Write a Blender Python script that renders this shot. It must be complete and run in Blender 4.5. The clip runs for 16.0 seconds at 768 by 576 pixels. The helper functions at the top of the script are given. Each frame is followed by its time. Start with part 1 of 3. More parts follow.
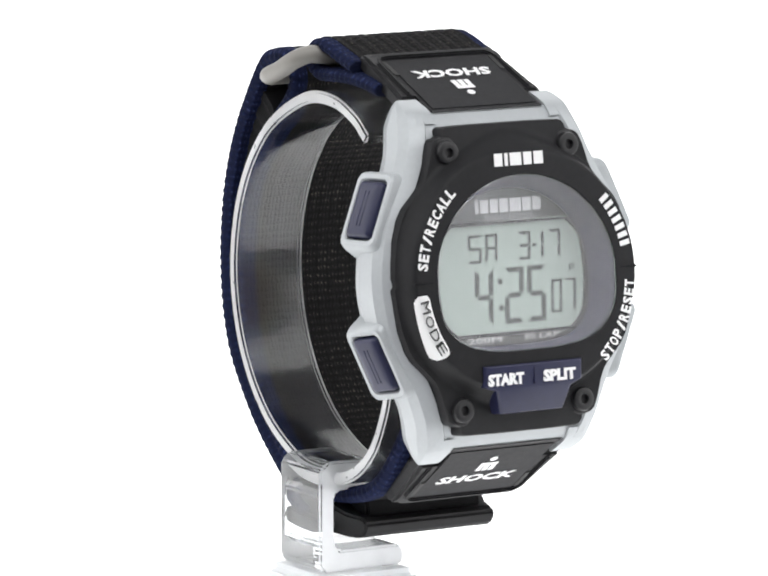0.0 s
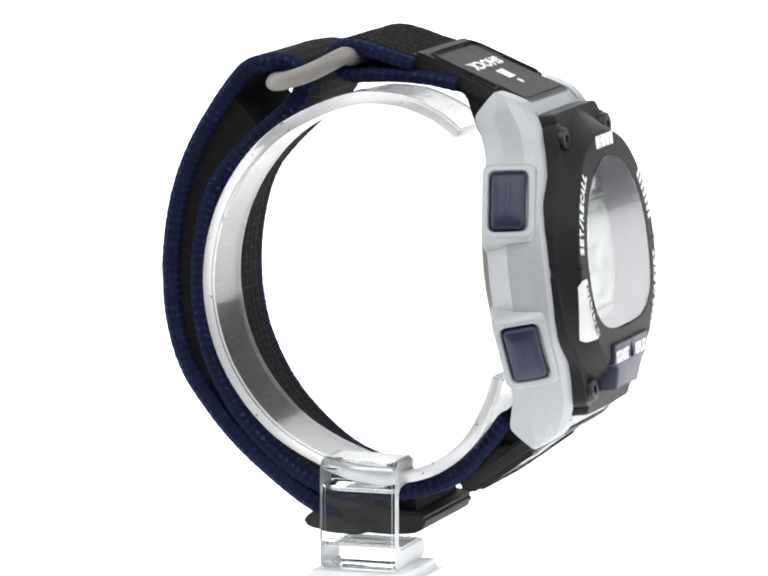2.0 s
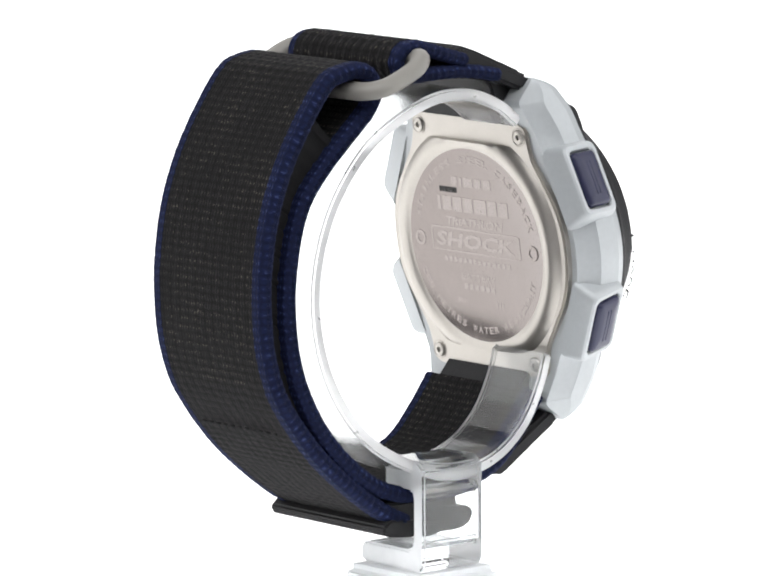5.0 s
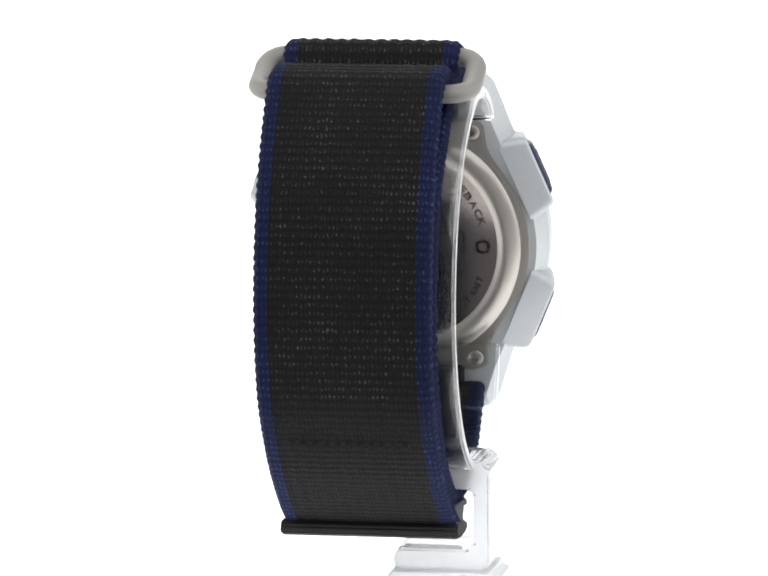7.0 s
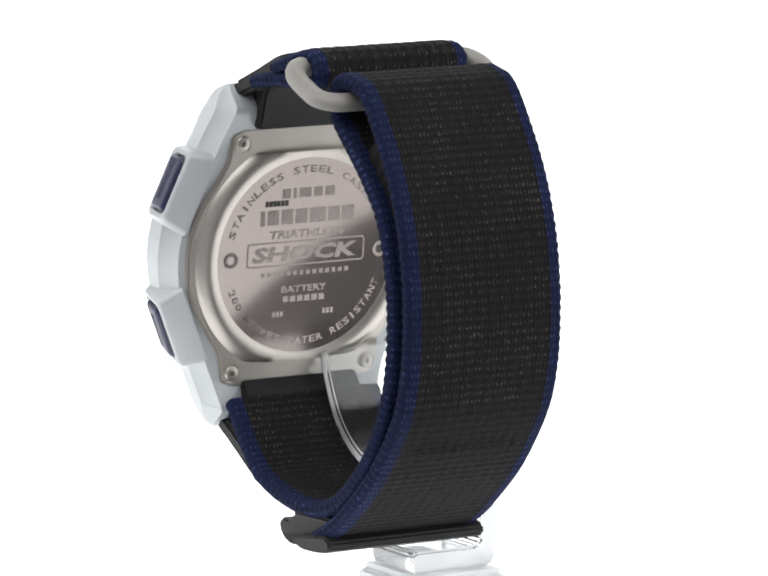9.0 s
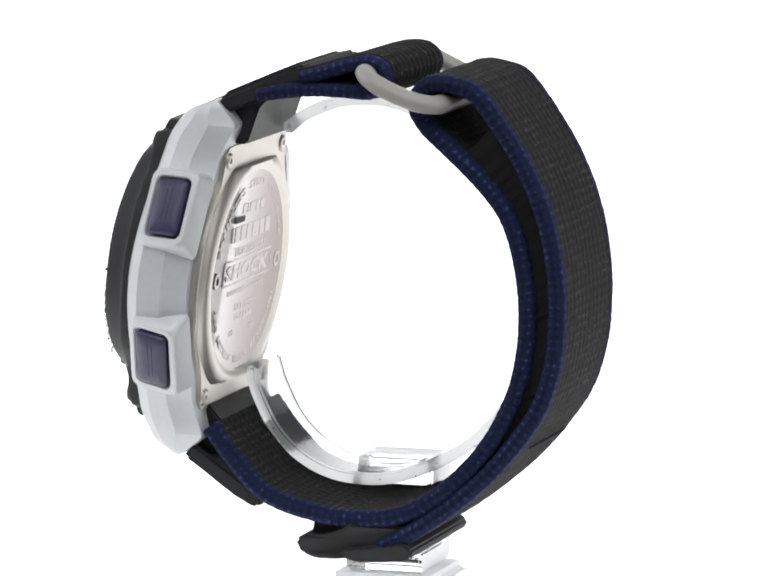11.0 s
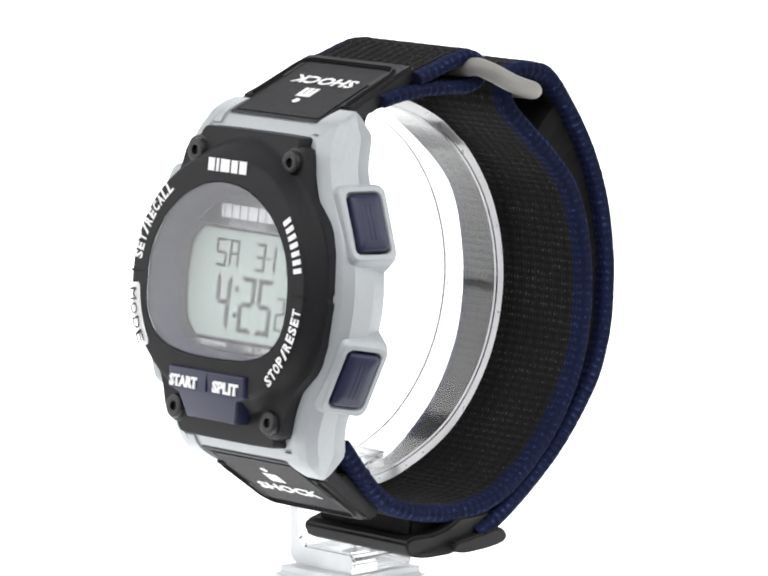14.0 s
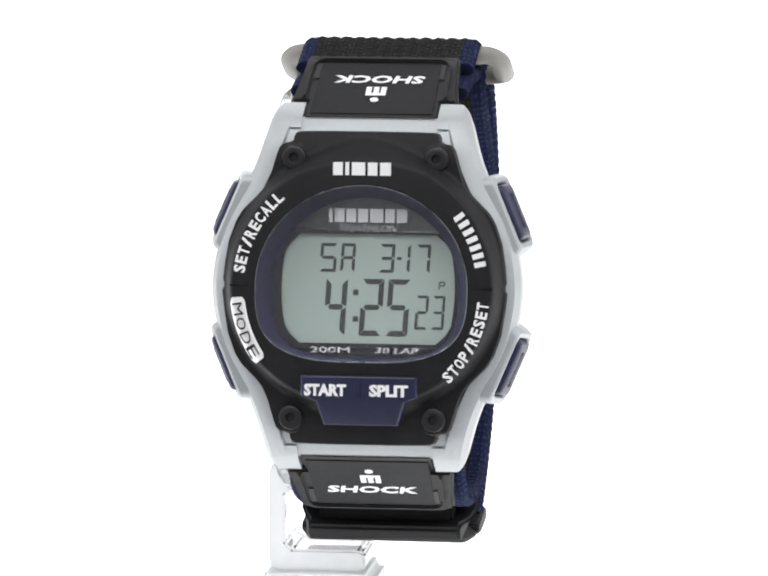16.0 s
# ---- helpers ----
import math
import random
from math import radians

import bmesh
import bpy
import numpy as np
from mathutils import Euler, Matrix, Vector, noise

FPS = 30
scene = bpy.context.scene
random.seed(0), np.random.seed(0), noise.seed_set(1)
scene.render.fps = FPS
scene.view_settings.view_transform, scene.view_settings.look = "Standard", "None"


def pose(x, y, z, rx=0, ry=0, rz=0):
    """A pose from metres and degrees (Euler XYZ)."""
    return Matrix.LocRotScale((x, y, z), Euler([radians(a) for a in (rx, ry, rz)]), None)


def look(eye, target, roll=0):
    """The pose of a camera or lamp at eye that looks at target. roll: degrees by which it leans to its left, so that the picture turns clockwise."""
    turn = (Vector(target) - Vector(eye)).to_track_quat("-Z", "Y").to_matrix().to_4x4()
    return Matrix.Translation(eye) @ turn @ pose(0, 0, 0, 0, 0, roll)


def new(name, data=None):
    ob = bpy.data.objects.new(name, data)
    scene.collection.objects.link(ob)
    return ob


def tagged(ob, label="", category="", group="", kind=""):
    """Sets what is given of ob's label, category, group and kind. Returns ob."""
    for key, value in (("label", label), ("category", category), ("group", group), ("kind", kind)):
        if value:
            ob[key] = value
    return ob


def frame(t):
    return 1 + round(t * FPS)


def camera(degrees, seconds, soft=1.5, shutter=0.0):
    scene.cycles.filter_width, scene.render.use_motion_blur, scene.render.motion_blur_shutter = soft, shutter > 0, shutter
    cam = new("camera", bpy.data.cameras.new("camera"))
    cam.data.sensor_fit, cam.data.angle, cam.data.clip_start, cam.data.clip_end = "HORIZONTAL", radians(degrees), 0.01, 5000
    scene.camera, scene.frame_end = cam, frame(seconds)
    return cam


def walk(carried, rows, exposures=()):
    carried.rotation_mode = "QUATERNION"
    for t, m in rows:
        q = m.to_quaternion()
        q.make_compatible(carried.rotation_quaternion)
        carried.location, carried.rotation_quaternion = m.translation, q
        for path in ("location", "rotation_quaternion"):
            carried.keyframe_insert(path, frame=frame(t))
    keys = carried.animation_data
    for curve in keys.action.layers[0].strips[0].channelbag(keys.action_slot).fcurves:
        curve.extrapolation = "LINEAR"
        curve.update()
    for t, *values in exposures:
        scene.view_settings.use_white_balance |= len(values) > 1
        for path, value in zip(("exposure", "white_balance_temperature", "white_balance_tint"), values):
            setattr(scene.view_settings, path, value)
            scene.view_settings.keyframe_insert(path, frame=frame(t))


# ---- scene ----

# camera: long lens, fixed, a little above the watch and looking down
cam = camera(7.394, 16.0, soft=2.1)
EYE = (0.0, -0.8471, 0.175)
AIM = (0.0, -0.8471 + math.cos(radians(8.374)), 0.175 - math.sin(radians(8.374)))
VIEW = look(EYE, AIM, -0.145)
walk(cam, [(0.0, VIEW), (16.0, VIEW)], [(0.0, 0.0), (16.0, 0.0)])

# the turntable's turn: seconds, degrees, sideways shift in millimetres fitted to the camera's view
TURN = [
    (0.0, -322.44, -6.63), (0.5, -312.53, -5.54), (1.0, -302.35, -4.48), (1.5, -292.15, -3.44),
    (2.0, -282.60, -1.92), (2.5, -272.96, -0.67), (3.0, -263.05, 0.55), (3.5, -253.13, 1.78),
    (4.0, -243.11, 2.95), (4.5, -233.24, 4.34), (5.0, -223.07, 5.68), (5.5, -212.92, 6.81),
    (6.0, -202.81, 7.69), (6.5, -192.89, 8.49), (7.0, -182.80, 9.60), (7.5, -173.00, 10.45),
    (8.0, -163.60, 9.95), (8.5, -153.50, 8.75), (9.0, -143.40, 7.50), (9.5, -133.30, 6.30),
    (10.0, -123.00, 5.06), (10.5, -112.60, 3.70), (11.0, -102.15, 2.20), (11.5, -91.65, 0.78),
    (12.0, -81.17, -0.73), (12.5, -71.18, -1.84), (13.0, -61.30, -2.91), (13.5, -51.10, -4.14),
    (14.0, -41.08, -5.25), (14.5, -30.99, -6.46), (15.0, -20.58, -7.71), (15.5, -10.45, -8.75),
    (16.0, -0.60, -9.53),
]


def turn_rows():
    return [(t, pose(s / 1000, 0, 0, 0, 0, a)) for t, a, s in TURN]


# ---- light: a white photo tent, bright all round ----
world = bpy.data.worlds.new("studio")
scene.world = world
world.use_nodes = True
world.node_tree.nodes["Background"].inputs[0].default_value = (0.97, 0.965, 1.0, 1)
world.node_tree.nodes["Background"].inputs[1].default_value = 0.27


def softbox(name, eye, target, sx, sy, watts):
    lamp = bpy.data.lights.new(name, "AREA")
    lamp.shape, lamp.size, lamp.size_y, lamp.energy = "RECTANGLE", sx, sy, watts
    ob = new(name, lamp)
    ob.matrix_world = look(eye, target)
    return ob


softbox("softbox_left", (-1.0, 0.12, 0.50), (0, 0, 0.06), 1.3, 1.0, 7.0)
softbox("softbox_right", (1.0, -0.04, 0.48), (0, 0, 0.06), 1.3, 1.0, 6.4)
softbox("softbox_top", (0, -0.62, 0.95), (0, -0.02, 0.06), 1.5, 0.9, 10.5)


# ---- materials ----
def node_mat(name):
    m = bpy.data.materials.new(name)
    m.use_nodes = True
    nt = m.node_tree
    return m, nt, nt.nodes["Principled BSDF"]


def mat(name, col, rough=0.5, metal=0.0, vary=0.12, scale=900.0, bump=0.0, bump_scale=4000.0, spec=0.5, col2=None, rough_vary=0.08):
    """A plain surface with grain at two scales, in real-world size."""
    m, nt, p = node_mat(name)
    n, l = nt.nodes, nt.links
    co = n.new("ShaderNodeTexCoord")
    big = n.new("ShaderNodeTexNoise")
    big.inputs["Scale"].default_value, big.inputs["Detail"].default_value = scale * 0.12, 3
    fine = n.new("ShaderNodeTexNoise")
    fine.inputs["Scale"].default_value, fine.inputs["Detail"].default_value = scale, 4
    l.new(co.outputs["Object"], big.inputs["Vector"])
    l.new(co.outputs["Object"], fine.inputs["Vector"])
    mix = n.new("ShaderNodeMix")
    mix.data_type = "FLOAT"
    mix.inputs[0].default_value = 0.5
    l.new(big.outputs[0], mix.inputs[2])
    l.new(fine.outputs[0], mix.inputs[3])
    ramp = n.new("ShaderNodeValToRGB")
    ramp.color_ramp.elements[0].position, ramp.color_ramp.elements[1].position = 0.3, 0.7
    c2 = col2 or tuple(min(1, c * (1 + vary)) for c in col)
    ramp.color_ramp.elements[0].color = (*[c * (1 - vary) for c in col], 1)
    ramp.color_ramp.elements[1].color = (*c2, 1)
    l.new(mix.outputs[0], ramp.inputs[0])
    l.new(ramp.outputs[0], p.inputs["Base Color"])
    rr = n.new("ShaderNodeMapRange")
    rr.inputs[3].default_value, rr.inputs[4].default_value = max(0.02, rough - rough_vary), min(1, rough + rough_vary)
    l.new(fine.outputs[0], rr.inputs[0])
    l.new(rr.outputs[0], p.inputs["Roughness"])
    p.inputs["Metallic"].default_value = metal
    p.inputs["Specular IOR Level"].default_value = spec
    if bump:
        bt = n.new("ShaderNodeTexNoise")
        bt.inputs["Scale"].default_value, bt.inputs["Detail"].default_value = bump_scale, 3
        l.new(co.outputs["Object"], bt.inputs["Vector"])
        b = n.new("ShaderNodeBump")
        b.inputs["Strength"].default_value, b.inputs["Distance"].default_value = bump, 0.0002
        l.new(bt.outputs[0], b.inputs["Height"])
        l.new(b.outputs[0], p.inputs["Normal"])
    return m


def webbing(name, col, fleck, fleck_amount=0.64):
    """Woven nylon: ribs across and cords along the band (from its UV, in millimetres), with pale flecks on the crests,
    darker between.
    """
    m, nt, p = node_mat(name)
    n, l = nt.nodes, nt.links
    uv = n.new("ShaderNodeUVMap")
    sep = n.new("ShaderNodeSeparateXYZ")
    # the threads wander a little
    wander = n.new("ShaderNodeTexNoise")
    wander.inputs["Scale"].default_value, wander.inputs["Detail"].default_value = 0.9, 2
    l.new(uv.outputs[0], wander.inputs["Vector"])
    shift = n.new("ShaderNodeVectorMath")
    shift.operation = "MULTIPLY_ADD"
    shift.inputs[1].default_value = (0.9, 0.7, 0.0)
    l.new(wander.outputs["Color"], shift.inputs[0])
    l.new(uv.outputs[0], shift.inputs[2])
    l.new(shift.outputs[0], sep.inputs[0])

    def wave(sock, pitch):
        mul = n.new("ShaderNodeMath")
        mul.operation, mul.inputs[1].default_value = "MULTIPLY", math.pi / pitch
        l.new(sock, mul.inputs[0])
        s = n.new("ShaderNodeMath")
        s.operation = "SINE"
        l.new(mul.outputs[0], s.inputs[0])
        a = n.new("ShaderNodeMath")
        a.operation = "ABSOLUTE"
        l.new(s.outputs[0], a.inputs[0])
        return a.outputs[0]

    across, along = wave(sep.outputs[0], 0.62), wave(sep.outputs[1], 1.18)
    cell = n.new("ShaderNodeMath")
    cell.operation = "MULTIPLY"
    l.new(across, cell.inputs[0])
    l.new(along, cell.inputs[1])
    noise1 = n.new("ShaderNodeTexNoise")
    noise1.inputs["Scale"].default_value, noise1.inputs["Detail"].default_value = 2.3, 4
    l.new(uv.outputs[0], noise1.inputs["Vector"])
    big = n.new("ShaderNodeTexNoise")
    big.inputs["Scale"].default_value, big.inputs["Detail"].default_value = 0.14, 3
    l.new(uv.outputs[0], big.inputs["Vector"])
    prod = n.new("ShaderNodeMath")
    prod.operation = "MULTIPLY"
    l.new(noise1.outputs[0], prod.inputs[0])
    l.new(cell.outputs[0], prod.inputs[1])
    add = n.new("ShaderNodeMath")
    add.operation = "MULTIPLY_ADD"
    add.inputs[1].default_value = 0.34
    l.new(big.outputs[0], add.inputs[0])
    l.new(prod.outputs[0], add.inputs[2])
    ramp = n.new("ShaderNodeValToRGB")
    r = ramp.color_ramp
    r.elements[0].position, r.elements[0].color = 0.12, (*[c * 0.72 for c in col], 1)
    r.elements[1].position, r.elements[1].color = fleck_amount - 0.06, (*[c * 1.25 for c in col], 1)
    e = r.elements.new(fleck_amount + 0.06)
    e.color = (*fleck, 1)
    l.new(add.outputs[0], ramp.inputs[0])
    l.new(ramp.outputs[0], p.inputs["Base Color"])
    p.inputs["Roughness"].default_value, p.inputs["Specular IOR Level"].default_value = 0.85, 0.14
    b = n.new("ShaderNodeBump")
    b.inputs["Strength"].default_value, b.inputs["Distance"].default_value = 0.8, 0.0003
    l.new(prod.outputs[0], b.inputs["Height"])
    l.new(b.outputs[0], p.inputs["Normal"])
    return m


def clear(name, tint, ior=1.49, rough=0.0):
    m, nt, p = node_mat(name)
    p.inputs["Base Color"].default_value = (*tint, 1)
    p.inputs["Roughness"].default_value = rough
    p.inputs["IOR"].default_value = ior
    p.inputs["Transmission Weight"].default_value = 1.0
    return m


SILVER = mat("silver_paint", (0.46, 0.485, 0.50), 0.40, 0.2, 0.05, 1500, 0.05, 9000)
BLACK = mat("black_rubber", (0.015, 0.015, 0.0165), 0.5, 0, 0.2, 1200, 0.12, 7000, 0.2)
SCREW = mat("screw_black", (0.013, 0.013, 0.0145), 0.42, 0, 0.15, 900, 0.05, 5000, 0.5)
GLOSS = mat("black_panel", (0.012, 0.012, 0.014), 0.48, 0, 0.12, 1200, 0.05, 7000, 0.13)
NAVY = mat("navy_plastic", (0.016, 0.018, 0.056), 0.38, 0, 0.15, 900, 0.05, 5000)
NAVYRING = mat("navy_flange", (0.022, 0.020, 0.060), 0.5, 0, 0.15, 900)
MASK = mat("display_mask", (0.017, 0.017, 0.023), 0.4, 0, 0.08, 600)
STEEL = mat("brushed_steel", (0.47, 0.445, 0.41), 0.38, 0.85, 0.04, 2500, 0.008, 9000, rough_vary=0.03)
STEELDISC = mat("matt_steel", (0.225, 0.20, 0.19), 0.13, 1.0, 0.04, 2500, 0.004, 9000, rough_vary=0.02)
ETCH = mat("etched_steel", (0.265, 0.238, 0.226), 0.24, 1.0, 0.08, 900)
INK = mat("dark_ink", (0.02, 0.02, 0.02), 0.6, 0, 0.1, 900)
WHITE = mat("white_print", (0.92, 0.92, 0.92), 0.55, 0, 0.04, 900)
GREYPRINT = mat("grey_print", (0.55, 0.56, 0.57), 0.5, 0, 0.08, 900)
LCD = mat("lcd_panel", (0.42, 0.50, 0.455), 0.6, 0.25, 0.03, 250)
SEG = mat("lcd_segment", (0.045, 0.055, 0.052), 0.5, 0, 0.05, 900)
GREY = mat("grey_nylon", (0.255, 0.245, 0.225), 0.42, 0, 0.08, 300, 0.08, 3000)
WEB = webbing("black_webbing", (0.0108, 0.0105, 0.011), (0.075, 0.069, 0.057), 0.70)
WEBEND = webbing("smooth_black_webbing", (0.0105, 0.0102, 0.011), (0.03, 0.028, 0.026), 0.80)
WEBBLUE = webbing("navy_webbing", (0.0078, 0.012, 0.042), (0.030, 0.044, 0.12), 0.66)
FUZZ = mat("hook_pad", (0.010, 0.010, 0.011), 0.9, 0, 0.3, 2500, 0.5, 5000, 0.2)
TABMAT = mat("strap_end_rubber", (0.016, 0.016, 0.017), 0.62, 0, 0.2, 900, 0.15, 3000, 0.25)
ACRYLIC = clear("clear_acrylic", (0.94, 0.955, 0.965))
CUFFMAT = clear("worn_clear_acrylic", (0.95, 0.965, 0.97), rough=0.11)
FROST = mat("frosted_acrylic", (0.78, 0.80, 0.81), 0.5, 0, 0.04, 400, 0.05, 3000)
FROST.node_tree.nodes["Principled BSDF"].inputs["Transmission Weight"].default_value = 0.4
# white put into the cuff's edge faces for the light acrylic carries there
EDGEWHITE = mat("white_edge_acrylic", (0.95, 0.96, 0.97), 0.3, 0, 0.05, 600, 0.05, 3000)
EDGEWHITE.node_tree.nodes["Principled BSDF"].inputs["Transmission Weight"].default_value = 0.6
# grey tint on the bracket's faces stands in for its dim refracted outlines
EDGEGREY = mat("grey_edge_acrylic", (0.86, 0.875, 0.89), 0.4, 0, 0.06, 600, 0.05, 3000)
EDGEGREY.node_tree.nodes["Principled BSDF"].inputs["Transmission Weight"].default_value = 0.5
CUFFMAT.node_tree.nodes["Principled BSDF"].inputs["Specular IOR Level"].default_value = 0.3
CRYSTAL = clear("crystal", (0.985, 0.985, 1.0), 1.56, rough=0.05)


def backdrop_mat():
    m, nt, p = node_mat("glowing_white")
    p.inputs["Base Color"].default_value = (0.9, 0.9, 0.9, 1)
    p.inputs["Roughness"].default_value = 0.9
    # emission added: the sheet glows by itself, so it stays pure white
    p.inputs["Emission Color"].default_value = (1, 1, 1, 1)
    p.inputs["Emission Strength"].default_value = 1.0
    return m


BACKDROP = backdrop_mat()


# ---- mesh helpers: all shapes are drawn in millimetres ----
def part(name, bm, material, parent, label="", m=None, smooth=40, edge=None):
    bmesh.ops.recalc_face_normals(bm, faces=bm.faces[:])
    bmesh.ops.scale(bm, vec=(0.001, 0.001, 0.001), verts=bm.verts[:])
    me = bpy.data.meshes.new(name)
    bm.to_mesh(me)
    bm.free()
    if smooth:
        me.polygons.foreach_set("use_smooth", [True] * len(me.polygons))
        me.set_sharp_from_angle(angle=radians(smooth))
    me.materials.append(material)
    if edge:
        # faces square to the given axis take a second material
        me.materials.append(edge[0])
        for p in me.polygons:
            if abs(p.normal[edge[1]]) > 0.7:
                p.material_index = 1
    ob = new(name, me)
    ob.parent = parent
    if m is not None:
        ob.matrix_basis = m
    if label:
        tagged(ob, label)
    return ob


def merge(dst, src, m=None):
    """Adds the bmesh src to dst, moved by m, and frees src."""
    if m is not None:
        bmesh.ops.transform(src, matrix=m, verts=src.verts[:])
    at = {v: dst.verts.new(v.co) for v in src.verts}
    for f in src.faces:
        dst.faces.new([at[v] for v in f.verts])
    src.free()
    return dst


def prism(outline, y0, y1, bevel=0.0, seg=2):
    """An outline of (x, z), from y0 to y1, with its rims rounded."""
    bm = bmesh.new()
    a = [bm.verts.new((x, y0, z)) for x, z in outline]
    b = [bm.verts.new((x, y1, z)) for x, z in outline]
    bm.faces.new(a)
    bm.faces.new(b[::-1])
    n = len(a)
    for i in range(n):
        bm.faces.new((a[i], b[i], b[(i + 1) % n], a[(i + 1) % n]))
    bmesh.ops.recalc_face_normals(bm, faces=bm.faces[:])
    if bevel:
        rim = [e for e in bm.edges if abs(e.verts[0].co.y - e.verts[1].co.y) < 1e-6]
        bmesh.ops.bevel(bm, geom=rim, offset=bevel, segments=seg, affect="EDGES", clamp_overlap=True)
    return bm


def slab(profile, x0, x1, bevel=0.0):
    """A side profile of (y, z), drawn out from x0 to x1, with all long edges rounded."""
    bm = bmesh.new()
    a = [bm.verts.new((x0, y, z)) for y, z in profile]
    b = [bm.verts.new((x1, y, z)) for y, z in profile]
    bm.faces.new(a)
    bm.faces.new(b[::-1])
    n = len(a)
    for i in range(n):
        bm.faces.new((a[i], b[i], b[(i + 1) % n], a[(i + 1) % n]))
    bmesh.ops.recalc_face_normals(bm, faces=bm.faces[:])
    if bevel:
        bmesh.ops.bevel(bm, geom=bm.edges[:], offset=bevel, segments=2, affect="EDGES", clamp_overlap=True)
    return bm


def box(x0, x1, y0, y1, z0, z1, bevel=0.0, seg=2):
    bm = bmesh.new()
    bmesh.ops.create_cube(bm, size=1)
    for v in bm.verts:
        v.co = Vector((x0 + (v.co.x + 0.5) * (x1 - x0), y0 + (v.co.y + 0.5) * (y1 - y0), z0 + (v.co.z + 0.5) * (z1 - z0)))
    if bevel:
        bmesh.ops.bevel(bm, geom=bm.edges[:], offset=bevel, segments=seg, affect="EDGES", clamp_overlap=True)
    return bm


def lathe(profile, seg=48):
    """Turns a profile of (radius, y) about the y axis."""
    bm = bmesh.new()
    rings = []
    for r, y in profile:
        if r < 1e-6:
            rings.append([bm.verts.new((0, y, 0))])
        else:
            rings.append([bm.verts.new((r * math.cos(2 * math.pi * i / seg), y, r * math.sin(2 * math.pi * i / seg))) for i in range(seg)])
    for a, b in zip(rings, rings[1:]):
        for i in range(seg):
            j = (i + 1) % seg
            if len(a) == 1:
                bm.faces.new((a[0], b[j], b[i]))
            elif len(b) == 1:
                bm.faces.new((a[i], a[j], b[0]))
            else:
                bm.faces.new((a[i], a[j], b[j], b[i]))
    return bm


def smooth_line(pts, step):
    """A Catmull-Rom line through pts, resampled at even steps."""
    p = [np.array(q, float) for q in pts]
    p = [2 * p[0] - p[1]] + p + [2 * p[-1] - p[-2]]
    fine = []
    for i in range(1, len(p) - 2):
        for k in range(24):
            t = k / 24
            fine.append(0.5 * (2 * p[i] + (p[i + 1] - p[i - 1]) * t + (2 * p[i - 1] - 5 * p[i] + 4 * p[i + 1] - p[i + 2]) * t * t
                               + (3 * p[i] - p[i - 1] - 3 * p[i + 1] + p[i + 2]) * t ** 3))
    fine.append(p[-2])
    fine = np.array(fine)
    d = np.concatenate([[0], np.cumsum(np.linalg.norm(np.diff(fine, axis=0), axis=1))])
    n = max(2, int(round(d[-1] / step)))
    s = np.linspace(0, d[-1], n + 1)
    return s, np.stack([np.interp(s, d, fine[:, k]) for k in range(fine.shape[1])], 1)


def curve_value(table, z):
    """Smooth value of the rows (z, a, b, ...) at z."""
    zs = [r[0] for r in table]
    i = max(0, min(len(zs) - 2, sum(1 for q in zs if q <= z) - 1))
    t = (z - zs[i]) / (zs[i + 1] - zs[i])
    out = []
    for k in range(1, len(table[0])):
        a, b = table[i][k], table[i + 1][k]
        sa = (b - table[i - 1][k]) / (zs[i + 1] - zs[i - 1]) if i > 0 else (b - a) / (zs[i + 1] - zs[i])
        sb = (table[i + 2][k] - a) / (zs[i + 2] - zs[i]) if i + 2 < len(zs) else (b - a) / (zs[i + 1] - zs[i])
        h = zs[i + 1] - zs[i]
        out.append((2 * t ** 3 - 3 * t * t + 1) * a + (t ** 3 - 2 * t * t + t) * h * sa + (3 * t * t - 2 * t ** 3) * b + (t ** 3 - t * t) * h * sb)
    return out


def rounded(w, h, r, n=5):
    """A rounded rectangle about the origin, as (a, b)."""
    out = []
    for cx, cy, a0 in ((w / 2 - r, h / 2 - r, 0), (-w / 2 + r, h / 2 - r, 90), (-w / 2 + r, -h / 2 + r, 180), (w / 2 - r, -h / 2 + r, 270)):
        for k in range(n + 1):
            a = radians(a0 + 90 * k / n)
            out.append((cx + r * math.cos(a), cy + r * math.sin(a)))
    return out


def glyphs(body, bold=0.0):
    """The outlines of some words as a bmesh in the plane of x and z, one unit high, facing -y, starting at the origin."""
    cu = bpy.data.curves.new("lettering", "FONT")
    cu.body, cu.extrude, cu.offset, cu.resolution_u = body, 0.0, bold, 2
    ob = bpy.data.objects.new("lettering", cu)
    me = bpy.data.meshes.new_from_object(ob)
    bm = bmesh.new()
    bm.from_mesh(me)
    bpy.data.objects.remove(ob)
    bpy.data.curves.remove(cu)
    bpy.data.meshes.remove(me)
    xs = [v.co.x for v in bm.verts]
    ys = [v.co.y for v in bm.verts]
    w, h = max(xs) - min(xs), max(ys) - min(ys)
    for v in bm.verts:
        v.co = Vector(((v.co.x - min(xs)) / h, 0, (v.co.y - min(ys)) / h))
    return bm, w / h


def thicken(bm, d):
    """Gives flat lettering a thickness d towards +y."""
    faces = bm.faces[:]
    got = bmesh.ops.extrude_face_region(bm, geom=faces)
    bmesh.ops.translate(bm, vec=(0, d, 0), verts=[g for g in got["geom"] if isinstance(g, bmesh.types.BMVert)])
    return bm


